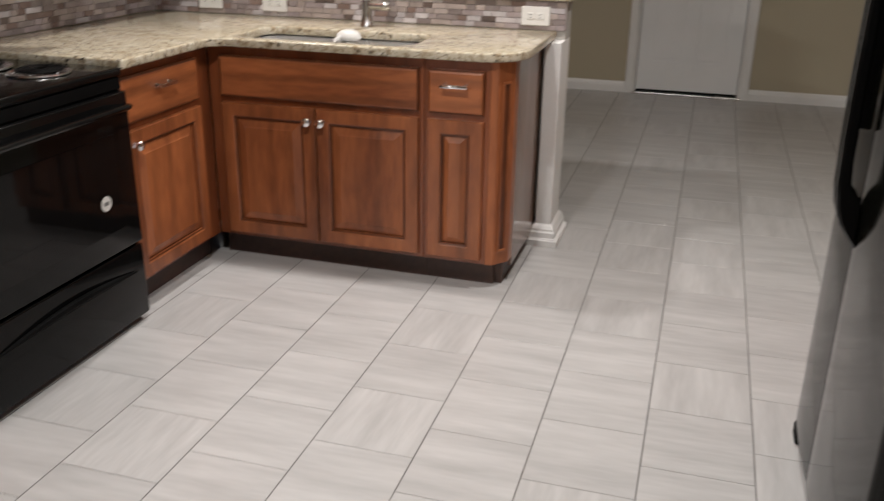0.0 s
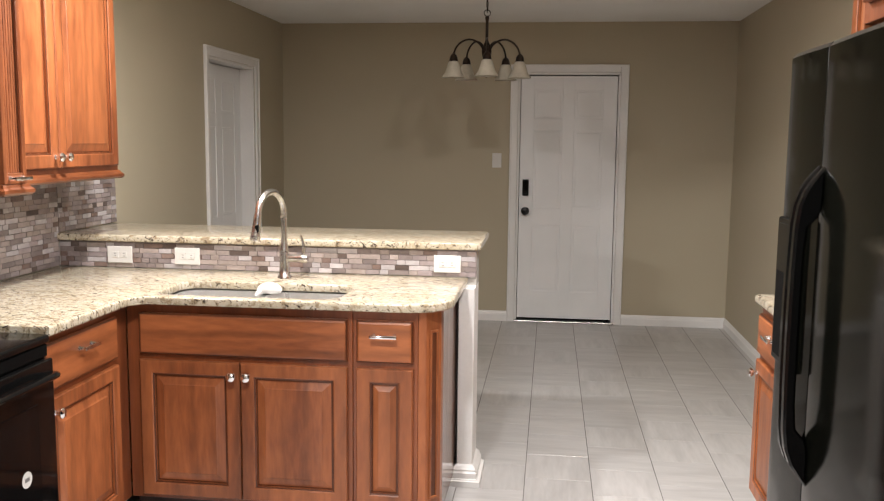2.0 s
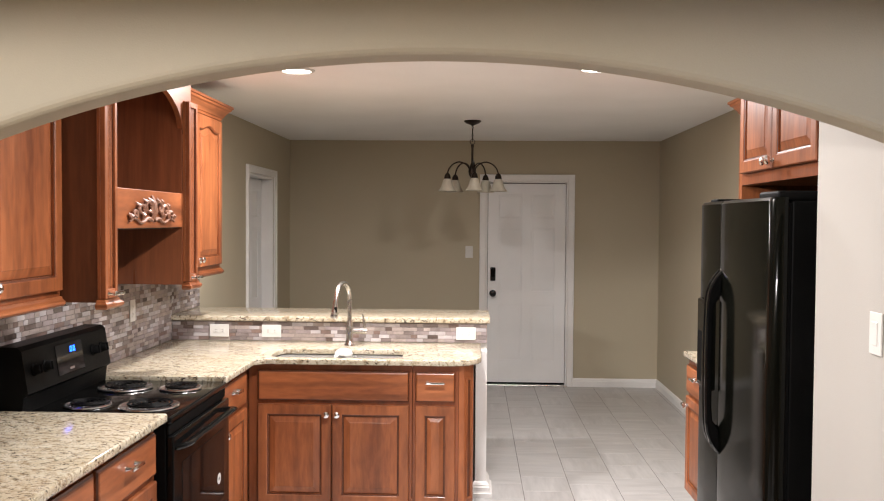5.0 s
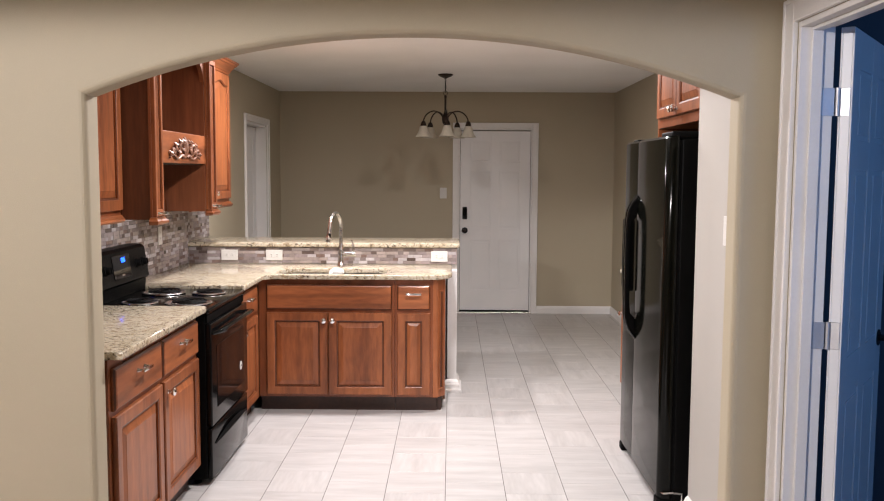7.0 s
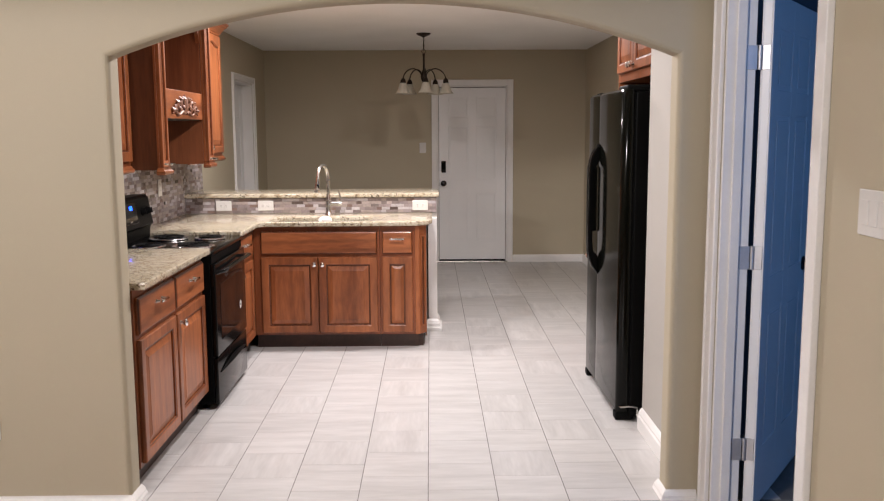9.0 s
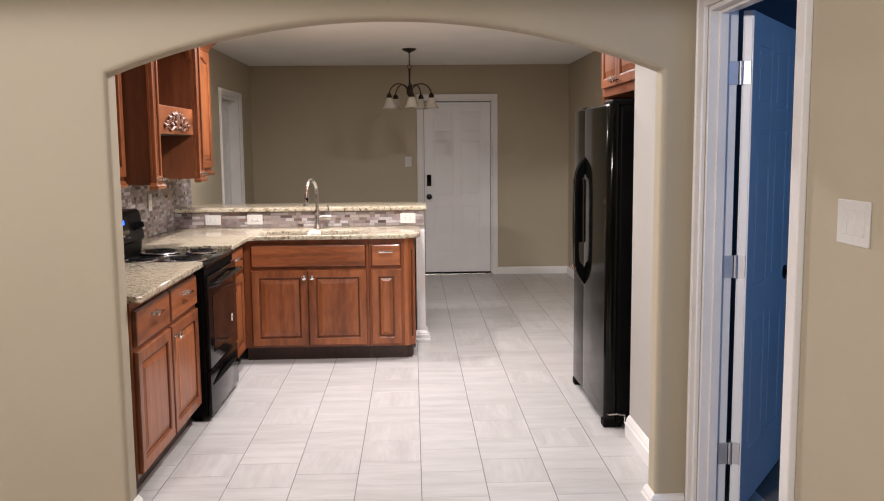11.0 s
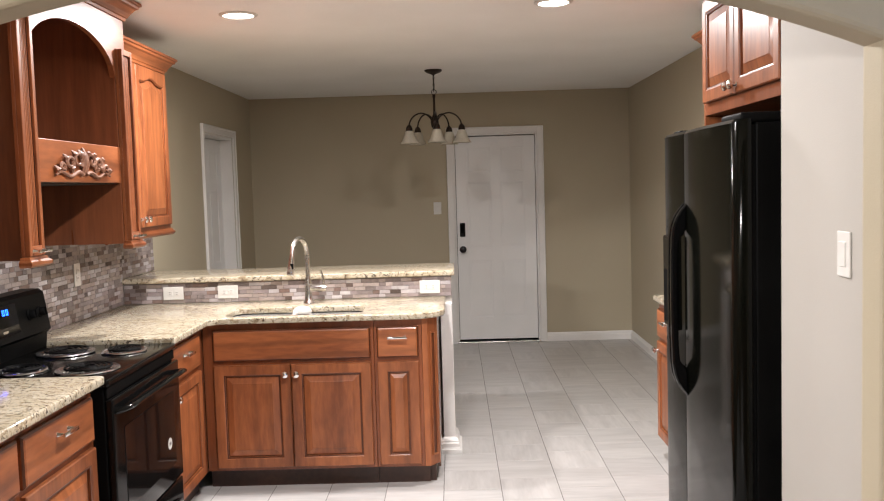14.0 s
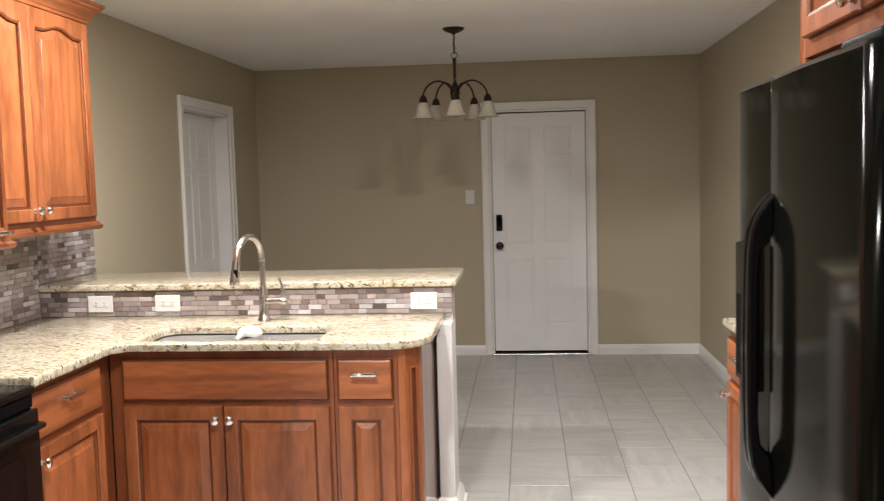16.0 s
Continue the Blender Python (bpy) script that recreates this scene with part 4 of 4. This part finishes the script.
# sloping backguard
bm = bmesh.new()
prof = [(0.595, 0.880), (0.555, 0.884), (0.548, 0.950), (0.530, 0.965), (0.556, 1.130), (0.574, 1.145), (0.652, 1.145), (0.652, 0.880)]
l0, l1 = ([bm.verts.new((x, y, z)) for y, z in prof] for x in (0.002, RW - 0.002))
for k in range(len(prof)):
    bm.faces.new((l0[k], l0[(k + 1) % 8], l1[(k + 1) % 8], l1[k]))
bm.faces.new(l0), bm.faces.new(l1[::-1])
guard = part("backguard", bm, SIDEBLK, stove)
tilt = pose(0, 0.5425, 1.050, -9)
for name, bmx, mt, lab in (("control_glass", B(0.26, 0.50, -0.0025, 0.002, -0.060, 0.065, 0.001, 1), GLASSBLK, "glossy black control glass"),
                           ("clock_display", B(0.372, 0.442, -0.0035, 0.001, 0.020, 0.050, 0.0006, 1), GLASSBLK, "")):
    o = part(name, bmx, mt, guard, lab)
    o.matrix_local = tilt
SEG = {"1": "bc", "2": "abged", "0": "abcdef", "7": "abc"}
bm = bmesh.new()
for i, ch in enumerate("77"):
    x = 0.382 + i * 0.028
    for sname, (u0, u1, w0, w1) in {"a": (0, .016, .018, .0215), "b": (.0125, .016, .009, .018), "c": (.0125, .016, .0015, .009), "d": (0, .016, -.002, .0015), "e": (0, .0035, .0015, .009), "f": (0, .0035, .009, .018)}.items():
        box(bm, x + u0, x + u1, -0.0048, -0.0036, 0.026 + w0, 0.026 + w1)
o = part("clock_digits", bm, CLOCK, guard, "glowing blue clock bars")
o.matrix_local = tilt
o = part("brand_badge", B(0.362, 0.402, -0.0038, -0.0026, -0.048, -0.038, 0.0005, 1), CHROME, guard, "small silver badge")
o.matrix_local = tilt
for x in (0.075, 0.165, RW - 0.165, RW - 0.075):
    o = part("control_knob", lathe(bmesh.new(), [(0.026, 0), (0.026, 0.004), (0.020, 0.008), (0.018, 0.024), (0.015, 0.027), (0.0, 0.027)], 20, pose(0, 0, 0, 90)), RUBBER, guard, "black control knob", smooth=True)
    o.matrix_local = tilt @ pose(x, 0, 0)
    pt = part("pointer", B(-0.003, 0.003, -0.034, -0.024, -0.017, 0.017, 0.001, 1), RUBBER, o)


def burner(x, y, r):
    bm = lathe(bmesh.new(), [(r * 1.17, -0.002), (r * 1.22, 0.001), (r * 1.20, 0.0055), (r * 1.13, 0.0065), (r * 1.05, 0.003), (r * 0.7, -0.0008), (0.02, -0.0012), (0.0, -0.0012)], 36)
    pan = part("drip_pan", bm, PAN, stove, "chrome drip pan", smooth=True)
    pan.location = (x, y, 0.888)
    n = int(4.2 * 28)
    pts = [((0.018 + (r - 0.020) * k / n) * math.cos(2 * math.pi * 4.2 * k / n), (0.018 + (r - 0.020) * k / n) * math.sin(2 * math.pi * 4.2 * k / n), 0.012) for k in range(n + 1)]
    part("coil", tube(bmesh.new(), pts, 0.0052, 6, 0.8), SIDEBLK, pan, "black spiral heating coil", smooth=True)
    for k in range(3):
        a = 2 * math.pi * k / 3 + 0.4
        part("coil_support", tube(bmesh.new(), [(0.012 * math.cos(a), 0.012 * math.sin(a), 0.004), (r * math.cos(a), r * math.sin(a), 0.006)], 0.0026, 6), CHROME, pan)


burner(0.195, 0.135, 0.098), burner(0.195, 0.385, 0.076), burner(0.575, 0.135, 0.076), burner(0.575, 0.385, 0.098)

# ---- fridge: local x along world -y from its far side, face to -y (world -x) ----
FW, FH = 0.955, 1.728
fridge = thing("refrigerator", pose(0.0, 2.965, 0, 0, 0, -90), "tall black side-by-side refrigerator with bowed handles", "refrigerator")
part("cabinet_shell", B(0.004, FW - 0.004, 0.076, 0.80, 0.03, FH - 0.012, 0.006, 2), SIDEBLK, fridge, "textured black side walls")
part("kick_grille", B(0.02, FW - 0.02, 0.045, 0.0755, 0.012, 0.046, 0.003), RUBBER, fridge)
for x in (0.05, FW - 0.05):
    part("foot", B(x - 0.035, x + 0.035, 0.005, 0.10, 0.0, 0.045, 0.008), RUBBER, fridge)
part("door_gasket", B(0.012, FW - 0.012, 0.0625, 0.0755, 0.05, FH - 0.02), RUBBER, fridge)
part("hinge_bracket", tube(bmesh.new(), [(FW - 0.03, 0.02, 0.075), (FW + 0.004, 0.03, 0.078), (FW + 0.006, 0.07, 0.082), (FW + 0.006, 0.115, 0.076), (FW + 0.006, 0.115, 0.03)], 0.0045, 6), NICKEL, fridge, "small bent metal bracket")


def fridge_door(x0, x1, bow, roll0, roll1):
    """A door leaf whose face bows out a little and rolls back at its free edges."""
    bm = bmesh.new()
    pts = []
    steps = [roll0 * k / 6 / (x1 - x0) for k in range(7)] + [0.5] + [1 - roll1 * (6 - k) / 6 / (x1 - x0) for k in range(7)]
    steps[7:7] = [steps[6] + (0.5 - steps[6]) * k / 4 for k in range(1, 4)]
    for q in steps:
        edge, reach = (q * (x1 - x0), roll0) if q < 0.5 else ((1 - q) * (x1 - x0), roll1)
        roll = 0.0 if edge > reach else 0.9 * reach * (1 - math.sqrt(max(0.0, 1 - (1 - edge / reach) ** 2)))
        pts.append((x0 + (x1 - x0) * q, 0.008 - bow * math.sin(math.pi * q) + roll))
    pts += [(x1, 0.062), (x0, 0.062)]
    rings = []
    for z, d in ((0.048, 0.006), (0.054, 0.0), (FH - 0.012, 0.0), (FH, 0.010)):
        rings.append([bm.verts.new((x, y + (d if y < 0.055 else 0), z)) for x, y in pts])
    for p, q in zip(rings, rings[1:]):
        for k in range(len(p)):
            bm.faces.new((p[k], p[(k + 1) % len(p)], q[(k + 1) % len(p)], q[k]))
    bm.faces.new(rings[0][::-1]), bm.faces.new(rings[-1])
    return bm


GAP = 0.335


def fin_handle(x, z0=0.690, length=0.758):
    """A D-shaped bar that stands out from the door on long tapering ends."""
    outer = [(0.0, 0.0), (0.035, 0.022), (0.075, 0.041), (0.12, 0.053), (0.18, 0.059), (0.32, 0.062), (0.5, 0.063)]
    inner = [(0.03, 0.0), (0.08, 0.0), (0.13, 0.002), (0.155, 0.010), (0.185, 0.030), (0.26, 0.035), (0.5, 0.036)]
    outer += [(1 - q, d) for q, d in outer[-2::-1]]
    inner += [(1 - q, d) for q, d in inner[-2::-1]]
    bm = bmesh.new()
    rows = []
    for side, cut in ((-0.015, 0.006), (-0.009, 0.0), (0.009, 0.0), (0.015, 0.006)):
        rows.append([[bm.verts.new((x + side, 0.008 - max(-0.004, d - cut * s), z0 + length * q)) for q, d in line] for line, s in ((outer, 1), (inner, -1))])
    for a, b in zip(rows, rows[1:]):
        for k in range(len(outer) - 1):
            bm.faces.new((a[0][k], a[0][k + 1], b[0][k + 1], b[0][k]))
            bm.faces.new((a[1][k], b[1][k], b[1][k + 1], a[1][k + 1]))
    for r in (rows[0], rows[-1]):
        for k in range(len(outer) - 1):
            bm.faces.new((r[0][k], r[1][k], r[1][k + 1], r[0][k + 1]))
    bmesh.ops.recalc_face_normals(bm, faces=bm.faces)
    return bm


fz = part("freezer_door", fridge_door(0.003, GAP - 0.002, 0.004, 0.03, 0.0018), FRIDGE, fridge, "glossy black freezer door", smooth=True)
fd = part("fridge_door", fridge_door(GAP + 0.002, FW - 0.003, 0.008, 0.0018, 0.040), FRIDGE, fridge, "glossy black fridge door", smooth=True)
for leaf, x in ((fz, GAP - 0.021), (fd, GAP + 0.021)):
    part("handle", fin_handle(x), BLACK, leaf, "bowed glossy black handle", smooth=True)
disp = part("dispenser", B(0.055, 0.245, -0.012, 0.012, 0.93, 1.31, 0.008, 3), BLACK, fz, "black ice and water dispenser")
part("dispenser_recess", B(0.072, 0.228, -0.0135, -0.0115, 0.95, 1.17, 0.001, 1), RUBBER, disp)
part("dispenser_panel", B(0.072, 0.228, -0.0140, -0.0115, 1.19, 1.295, 0.001, 1), GLASSBLK, disp)
part("top_hinge_cover", B(FW - 0.22, FW - 0.01, 0.03, 0.26, FH - 0.011, FH + 0.022, 0.010, 3), RUBBER, fridge, smooth=True)
part("top_hinge_cover", B(0.01, 0.12, 0.05, 0.20, FH - 0.011, FH + 0.014, 0.006, 3), RUBBER, fridge, smooth=True)

# ---- chandelier ----
lustre = thing("chandelier", pose(-1.02, 6.05, ZC), "unlit dark bronze chandelier with five frosted glass shades", "chandelier")
part("canopy", lathe(bmesh.new(), [(0.068, 0.0), (0.068, -0.008), (0.052, -0.020), (0.02, -0.032), (0.008, -0.040), (0.0, -0.040)], 28), BRONZE, lustre, smooth=True)
part("cord", tube(bmesh.new(), [(0.003 * math.sin(k * 1.3), 0.003 * math.cos(k * 1.1), -0.036 - 0.0165 * k) for k in range(8)], 0.0032, 6), BRONZE, lustre, smooth=True)
for k in range(4):
    m = pose(0, 0, -0.056 - 0.030 * k, 90, 0, 25 + 90 * (k % 2))
    part("chain_link", tube(bmesh.new(), [m @ Vector((0.0065 * math.cos(a), 0.020 * math.sin(a), 0)) for a in (2 * math.pi * j / 14 for j in range(15))], 0.0017, 6), BRONZE, lustre, smooth=True)
part("hanging_ring", tube(bmesh.new(), [(0.019 * math.cos(a), 0.006 * math.cos(a), -0.168 + 0.019 * math.sin(a)) for a in (2 * math.pi * j / 20 for j in range(21))], 0.0026, 6), BRONZE, lustre, "thin bronze ring", smooth=True)
part("stem", lathe(bmesh.new(), [(0.0, -0.185), (0.010, -0.188), (0.013, -0.20), (0.009, -0.215), (0.009, -0.33), (0.014, -0.345), (0.026, -0.37), (0.032, -0.40), (0.026, -0.432), (0.012, -0.450), (0.009, -0.52), (0.014, -0.535), (0.012, -0.55), (0.0, -0.56)], 20), BRONZE, lustre, smooth=True)
for a in (-85, -13, 59, 131, 203):
    t = radians(a)
    c, s = math.cos(t), math.sin(t)
    path = []
    for k in range(15):
        q = k / 14
        b = math.pi * (1 - q)
        path.append((0.115 + 0.10 * math.cos(b) * 0.97, -0.415 + 0.085 * math.sin(b) + (0.0 if q < 0.5 else -0.02 * (q - 0.5) * 2)))
    arm = part("arm", tube(bmesh.new(), [(c * r, s * r, z) for r, z in path], 0.0058, 8), BRONZE, lustre, smooth=True)
    m = pose(0.212 * c, 0.212 * s, -0.425)
    part("socket", lathe(bmesh.new(), [(0.007, 0.006), (0.018, -0.004), (0.024, -0.018), (0.027, -0.038), (0.020, -0.044), (0.0, -0.044)], 18, m), BRONZE, arm, smooth=True)
    part("shade", lathe(bmesh.new(), [(0.024, -0.040), (0.033, -0.050), (0.041, -0.075), (0.050, -0.105), (0.066, -0.130), (0.073, -0.138), (0.070, -0.138), (0.062, -0.128), (0.046, -0.104), (0.037, -0.075), (0.029, -0.052), (0.020, -0.043)], 26, m), SHADE, arm, "frosted cream glass shade", smooth=True)

# ---- downlights ----


def downlight(x, y, group):
    d = thing("recessed_light", pose(x, y, ZC), "round white recessed ceiling light, switched on", "ceiling light", group)
    part("trim_ring", lathe(bmesh.new(), [(0.097, 0.0), (0.097, -0.004), (0.080, -0.010), (0.076, -0.006), (0.076, 0.0)], 36), PLASTIC, d, smooth=True)
    part("lens", lathe(bmesh.new(), [(0.0755, -0.001), (0.0755, -0.006), (0.0, -0.0065)], 32), LENS, d, "glowing frosted lens")


for x, y in CANS:
    downlight(x, y, "kitchen downlights")
# Unlit housing made up to go with the added hall fill.
turn = math.degrees(math.atan2(3.77, 2.55)) - 90
strip = thing("hall_fill_housing", pose(HALL_LAMP[0], HALL_LAMP[1], ZC, 0, 0, turn), "unseen slim white housing added at the hall fill light", "ceiling light")
part("housing", B(-0.34, 0.34, -0.055, -0.010, -0.155, -0.0005, 0.006), PLASTIC, strip)

# ---- outlets and switches: local face to -y, centre at the origin ----


def plate(name, m, w, h, kind, label, gangs=1, level=False):
    o = thing(name, m, label, "wall plate")
    part("cover_plate", B(-w / 2, w / 2, -0.006, -0.0002, -h / 2, h / 2, 0.0025, 2), PLASTIC, o)
    for g in range(gangs):
        u = (g - (gangs - 1) / 2) * 0.046
        if kind == "rocker":
            part("rocker", B(u - 0.016, u + 0.016, -0.0085, -0.005, -0.033, 0.033, 0.0015, 1), PLASTIC, o)
        elif kind == "toggle":
            part("toggle", B(u - 0.005, u + 0.005, -0.016, -0.005, -0.003, 0.012, 0.002, 1), PLASTIC, o)
        else:
            for s in (-0.020, 0.020):
                a, b = (s, 0) if level else (u, s)
                face = part("socket_face", B(a - 0.0155, a + 0.0155, -0.0078, -0.005, b - 0.0145, b + 0.0145, 0.002, 1), PLASTIC, o)
                for q in (-0.006, 0.006):
                    sx, sz = (0.0045, 0.0012) if level else (0.0012, 0.0045)
                    cx, cz = (a, b + q) if level else (a + q, b + 0.002)
                    part("slot", B(cx - sx, cx + sx, -0.0083, -0.0072, cz - sz, cz + sz), SLOT, face)
    return o


KW = 4.2835                                   # tile face of the knee wall
for x in (-2.545, -2.225):
    plate("electrical_outlet", pose(x, KW, 0.965), 0.118, 0.076, "outlet", "white duplex outlet set level in the mosaic", level=True)
plate("electrical_outlet", pose(-1.045, KW, 0.962), 0.118, 0.076, "outlet", "white duplex outlet at the end of the mosaic", level=True)
plate("electrical_outlet", pose(XL + 0.0125, 3.655, 1.145, 0, 0, 90), 0.072, 0.118, "outlet", "white upright outlet in the mosaic backsplash")
plate("light_switch", pose(-1.05, YF, 1.335), 0.075, 0.118, "toggle", "white switch plate beside the back door")
plate("light_switch", pose(0.115, 1.455, 1.335, 0, 0, -90), 0.075, 0.118, "rocker", "white switch plate on the return wall")
plate("light_switch", pose(HR, -0.291, 1.31, 0, 0, -90), 0.170, 0.118, "rocker", "white triple rocker switch plate on the hall wall", gangs=3)
plate("electrical_outlet", pose(-2.758, Y0, 0.342), 0.072, 0.118, "outlet", "white outlet low on the hall wall")
plate("light_switch", pose(1.10, 1.80, 1.33), 0.118, 0.118, "rocker", "white switch plate in the dark side room", gangs=2)

# ---- floor tiles, planks and mosaic ----
TX, TY, GRT, GRY = 0.2935, 0.3035, 0.0038, 0.0020
TX0, TY0 = -0.396, 2.803


def tile_mesh(name, w, h, t, mat, bevel=0.0012):
    bm = box(bmesh.new(), -w / 2, w / 2, -h / 2, h / 2, -t, 0, bevel, 1)
    bmesh.ops.recalc_face_normals(bm, faces=bm.faces)
    me = bpy.data.meshes.new(name)
    bm.to_mesh(me)
    bm.free()
    me.materials.append(mat)
    return me


def inside_fixed(x, y):
    """Under cabinets, where no floor shows."""
    return x < -2.4 and y < 3.6 or y > 3.95 and y < 4.3 and x < -1.2 or x < -1.3 and 3.9 < y < 4.3 or x > 0.35 and y < 4.0


rng = random.Random(5)
meshes = (tile_mesh("floor_tile", TX - GRT, TY - GRY, 0.008, TILE, 0.0005), tile_mesh("floor_tile", TX - GRT, TY - GRY, 0.008, TILE_X, 0.0005))
far_tiles = bmesh.new()
count = 0
for i in range(-9, 6):
    for j in range(-8, 18):
        x = TX0 + TX * (i + 0.5)
        y = TY0 + TY * (j + 0.5) + (TY / 2 if i % 2 == 0 else 0)
        x0, x1 = max(x - TX / 2, XL), min(x + TX / 2, XR)
        y0, y1 = max(y - TY / 2, 1.003), min(y + TY / 2, YF + 0.08)
        if x1 - x0 < 0.02 or y1 - y0 < 0.02 or inside_fixed(x, y):
            continue
        whole = x1 - x0 > TX - 1e-4 and y1 - y0 > TY - 1e-4
        if whole and count < 290:
            o = new("tile", meshes[rng.random() < 0.4])
            o.location = (x, y, 0)
            o.rotation_euler = (0, 0, math.pi * rng.randrange(2))
            o.parent = floor_kitchen
            count += 1
        else:
            box(far_tiles, x0 + GRT / 2, x1 - GRT / 2, y0 + GRY / 2, y1 - GRY / 2, -0.008, 0.0)
edge = part("cut_tiles", far_tiles, TILE, floor_kitchen)
edge["kind"] = "stuff"
edge["label"] = "cut tiles along the walls"

plank = tile_mesh("plank", 1.198, 0.148, 0.006, PLANK, 0.0015)
rest = bmesh.new()
for r in range(30):
    y = 0.923 - 0.15 * r
    for c in range(-1, 5):
        x = -4.1 + 1.2 * c + (0.37 * r) % 1.2
        x0, x1 = max(x, -4.0), min(x + 1.2, HR)
        if x1 - x0 < 0.03:
            continue
        if x1 - x0 > 1.199:
            o = new("plank", plank)
            o.location = (x + 0.6, y, -0.055)
            o.parent = floor_hall
        else:
            box(rest, x0 + 0.001, x1 - 0.001, y - 0.074, y + 0.074, -0.060, -0.055)
p = part("cut_planks", rest, PLANK, floor_hall)
p["kind"] = "stuff"
setting("threshold_strip", B(AL + 0.026, AR - 0.026, 0.978, 1.001, -0.055, -0.002, 0.004), PLANK, "brown wood strip between tile and planks", "threshold")

MOSAIC = [((0.31, 0.26, 0.235), (0.42, 0.355, 0.325)), ((0.17, 0.118, 0.10), (0.25, 0.18, 0.155)), ((0.43, 0.395, 0.395), (0.57, 0.53, 0.53)),
          ((0.20, 0.165, 0.155), (0.28, 0.235, 0.225)), ((0.27, 0.225, 0.22), (0.36, 0.305, 0.30)), ((0.10, 0.075, 0.066), (0.15, 0.115, 0.10))]
MOSAIC = [material("mosaic_stone", [0.88 * v for v in a], [0.88 * v for v in b], rough=0.2, scale=18, stretch=(1, 1, 2), fine=90, bump=0.01, rvar=0.1, rnd=0.15) for a, b in MOSAIC]
MOSGROUT = material("mosaic_grout", (0.22, 0.185, 0.172), (0.28, 0.24, 0.225), rough=0.9, scale=20, fine=300, bump=0.04)
sizes = (0.040, 0.062, 0.090)
chips = {(s, k): tile_mesh("chip", s - 0.002, 0.0225 - 0.002, 0.006, MOSAIC[k], 0.0008) for s in sizes for k in range(6)}


def mosaic(name, m, length, height, label, budget):
    """A sheet of staggered stone chips; local x along the wall, y up it, z out of it."""
    back = part(name, B(0, length, 0, height, 0.0, 0.0065), MOSGROUT)
    back.matrix_world = m
    tagged(back, label, "backsplash", kind="structure")
    spare = {k: bmesh.new() for k in range(6)}
    n, rows = 0, int(height / 0.0225)
    for r in range(rows):
        x = -rng.random() * 0.03
        while x < length:
            s = rng.choice(sizes)
            k = rng.choices(range(6), (24, 11, 22, 18, 19, 5))[0]
            a, b = max(x, 0), min(x + s, length)
            if b - a > 0.008:
                y = 0.0225 * (r + 0.5)
                if b - a > s - 1e-5 and n < budget and rng.random() < budget / (length / 0.064 * rows) * 1.2:
                    o = new("mosaic_chip", chips[(s, k)])
                    o.matrix_world = Matrix.Translation((x + s / 2, y, 0.0105 + rng.uniform(0, 0.0012)))
                    o.parent = back
                    n += 1
                else:
                    box(spare[k], a + 0.001, b - 0.001, y - 0.01025, y + 0.01025, 0.004, 0.0105 + rng.uniform(0, 0.0012))
            x += s
    for k, bm in spare.items():
        o = part("mosaic_chips", bm, MOSAIC[k], back)
        o["kind"] = "stuff"


mosaic("backsplash_knee_wall", pose(XL + 0.014, 4.295, CT1 + 0.001, 90), -0.9185 - XL - 0.014, 0.116, "glossy stone mosaic strip behind the sink", 290)
mosaic("backsplash_west", Matrix.Translation((XL, Y1 + 0.004, CT1 + 0.001)) @ Euler((radians(90), 0, radians(90))).to_matrix().to_4x4(), 4.285 - Y1 - 0.004, 0.4275, "brown and grey stone mosaic backsplash", 290)
mosaic("backsplash_over_bar", Matrix.Translation((XL, 4.287, 1.058)) @ Euler((radians(90), 0, radians(90))).to_matrix().to_4x4(), 0.545, 0.27, "brown and grey stone mosaic above the bar end", 120)
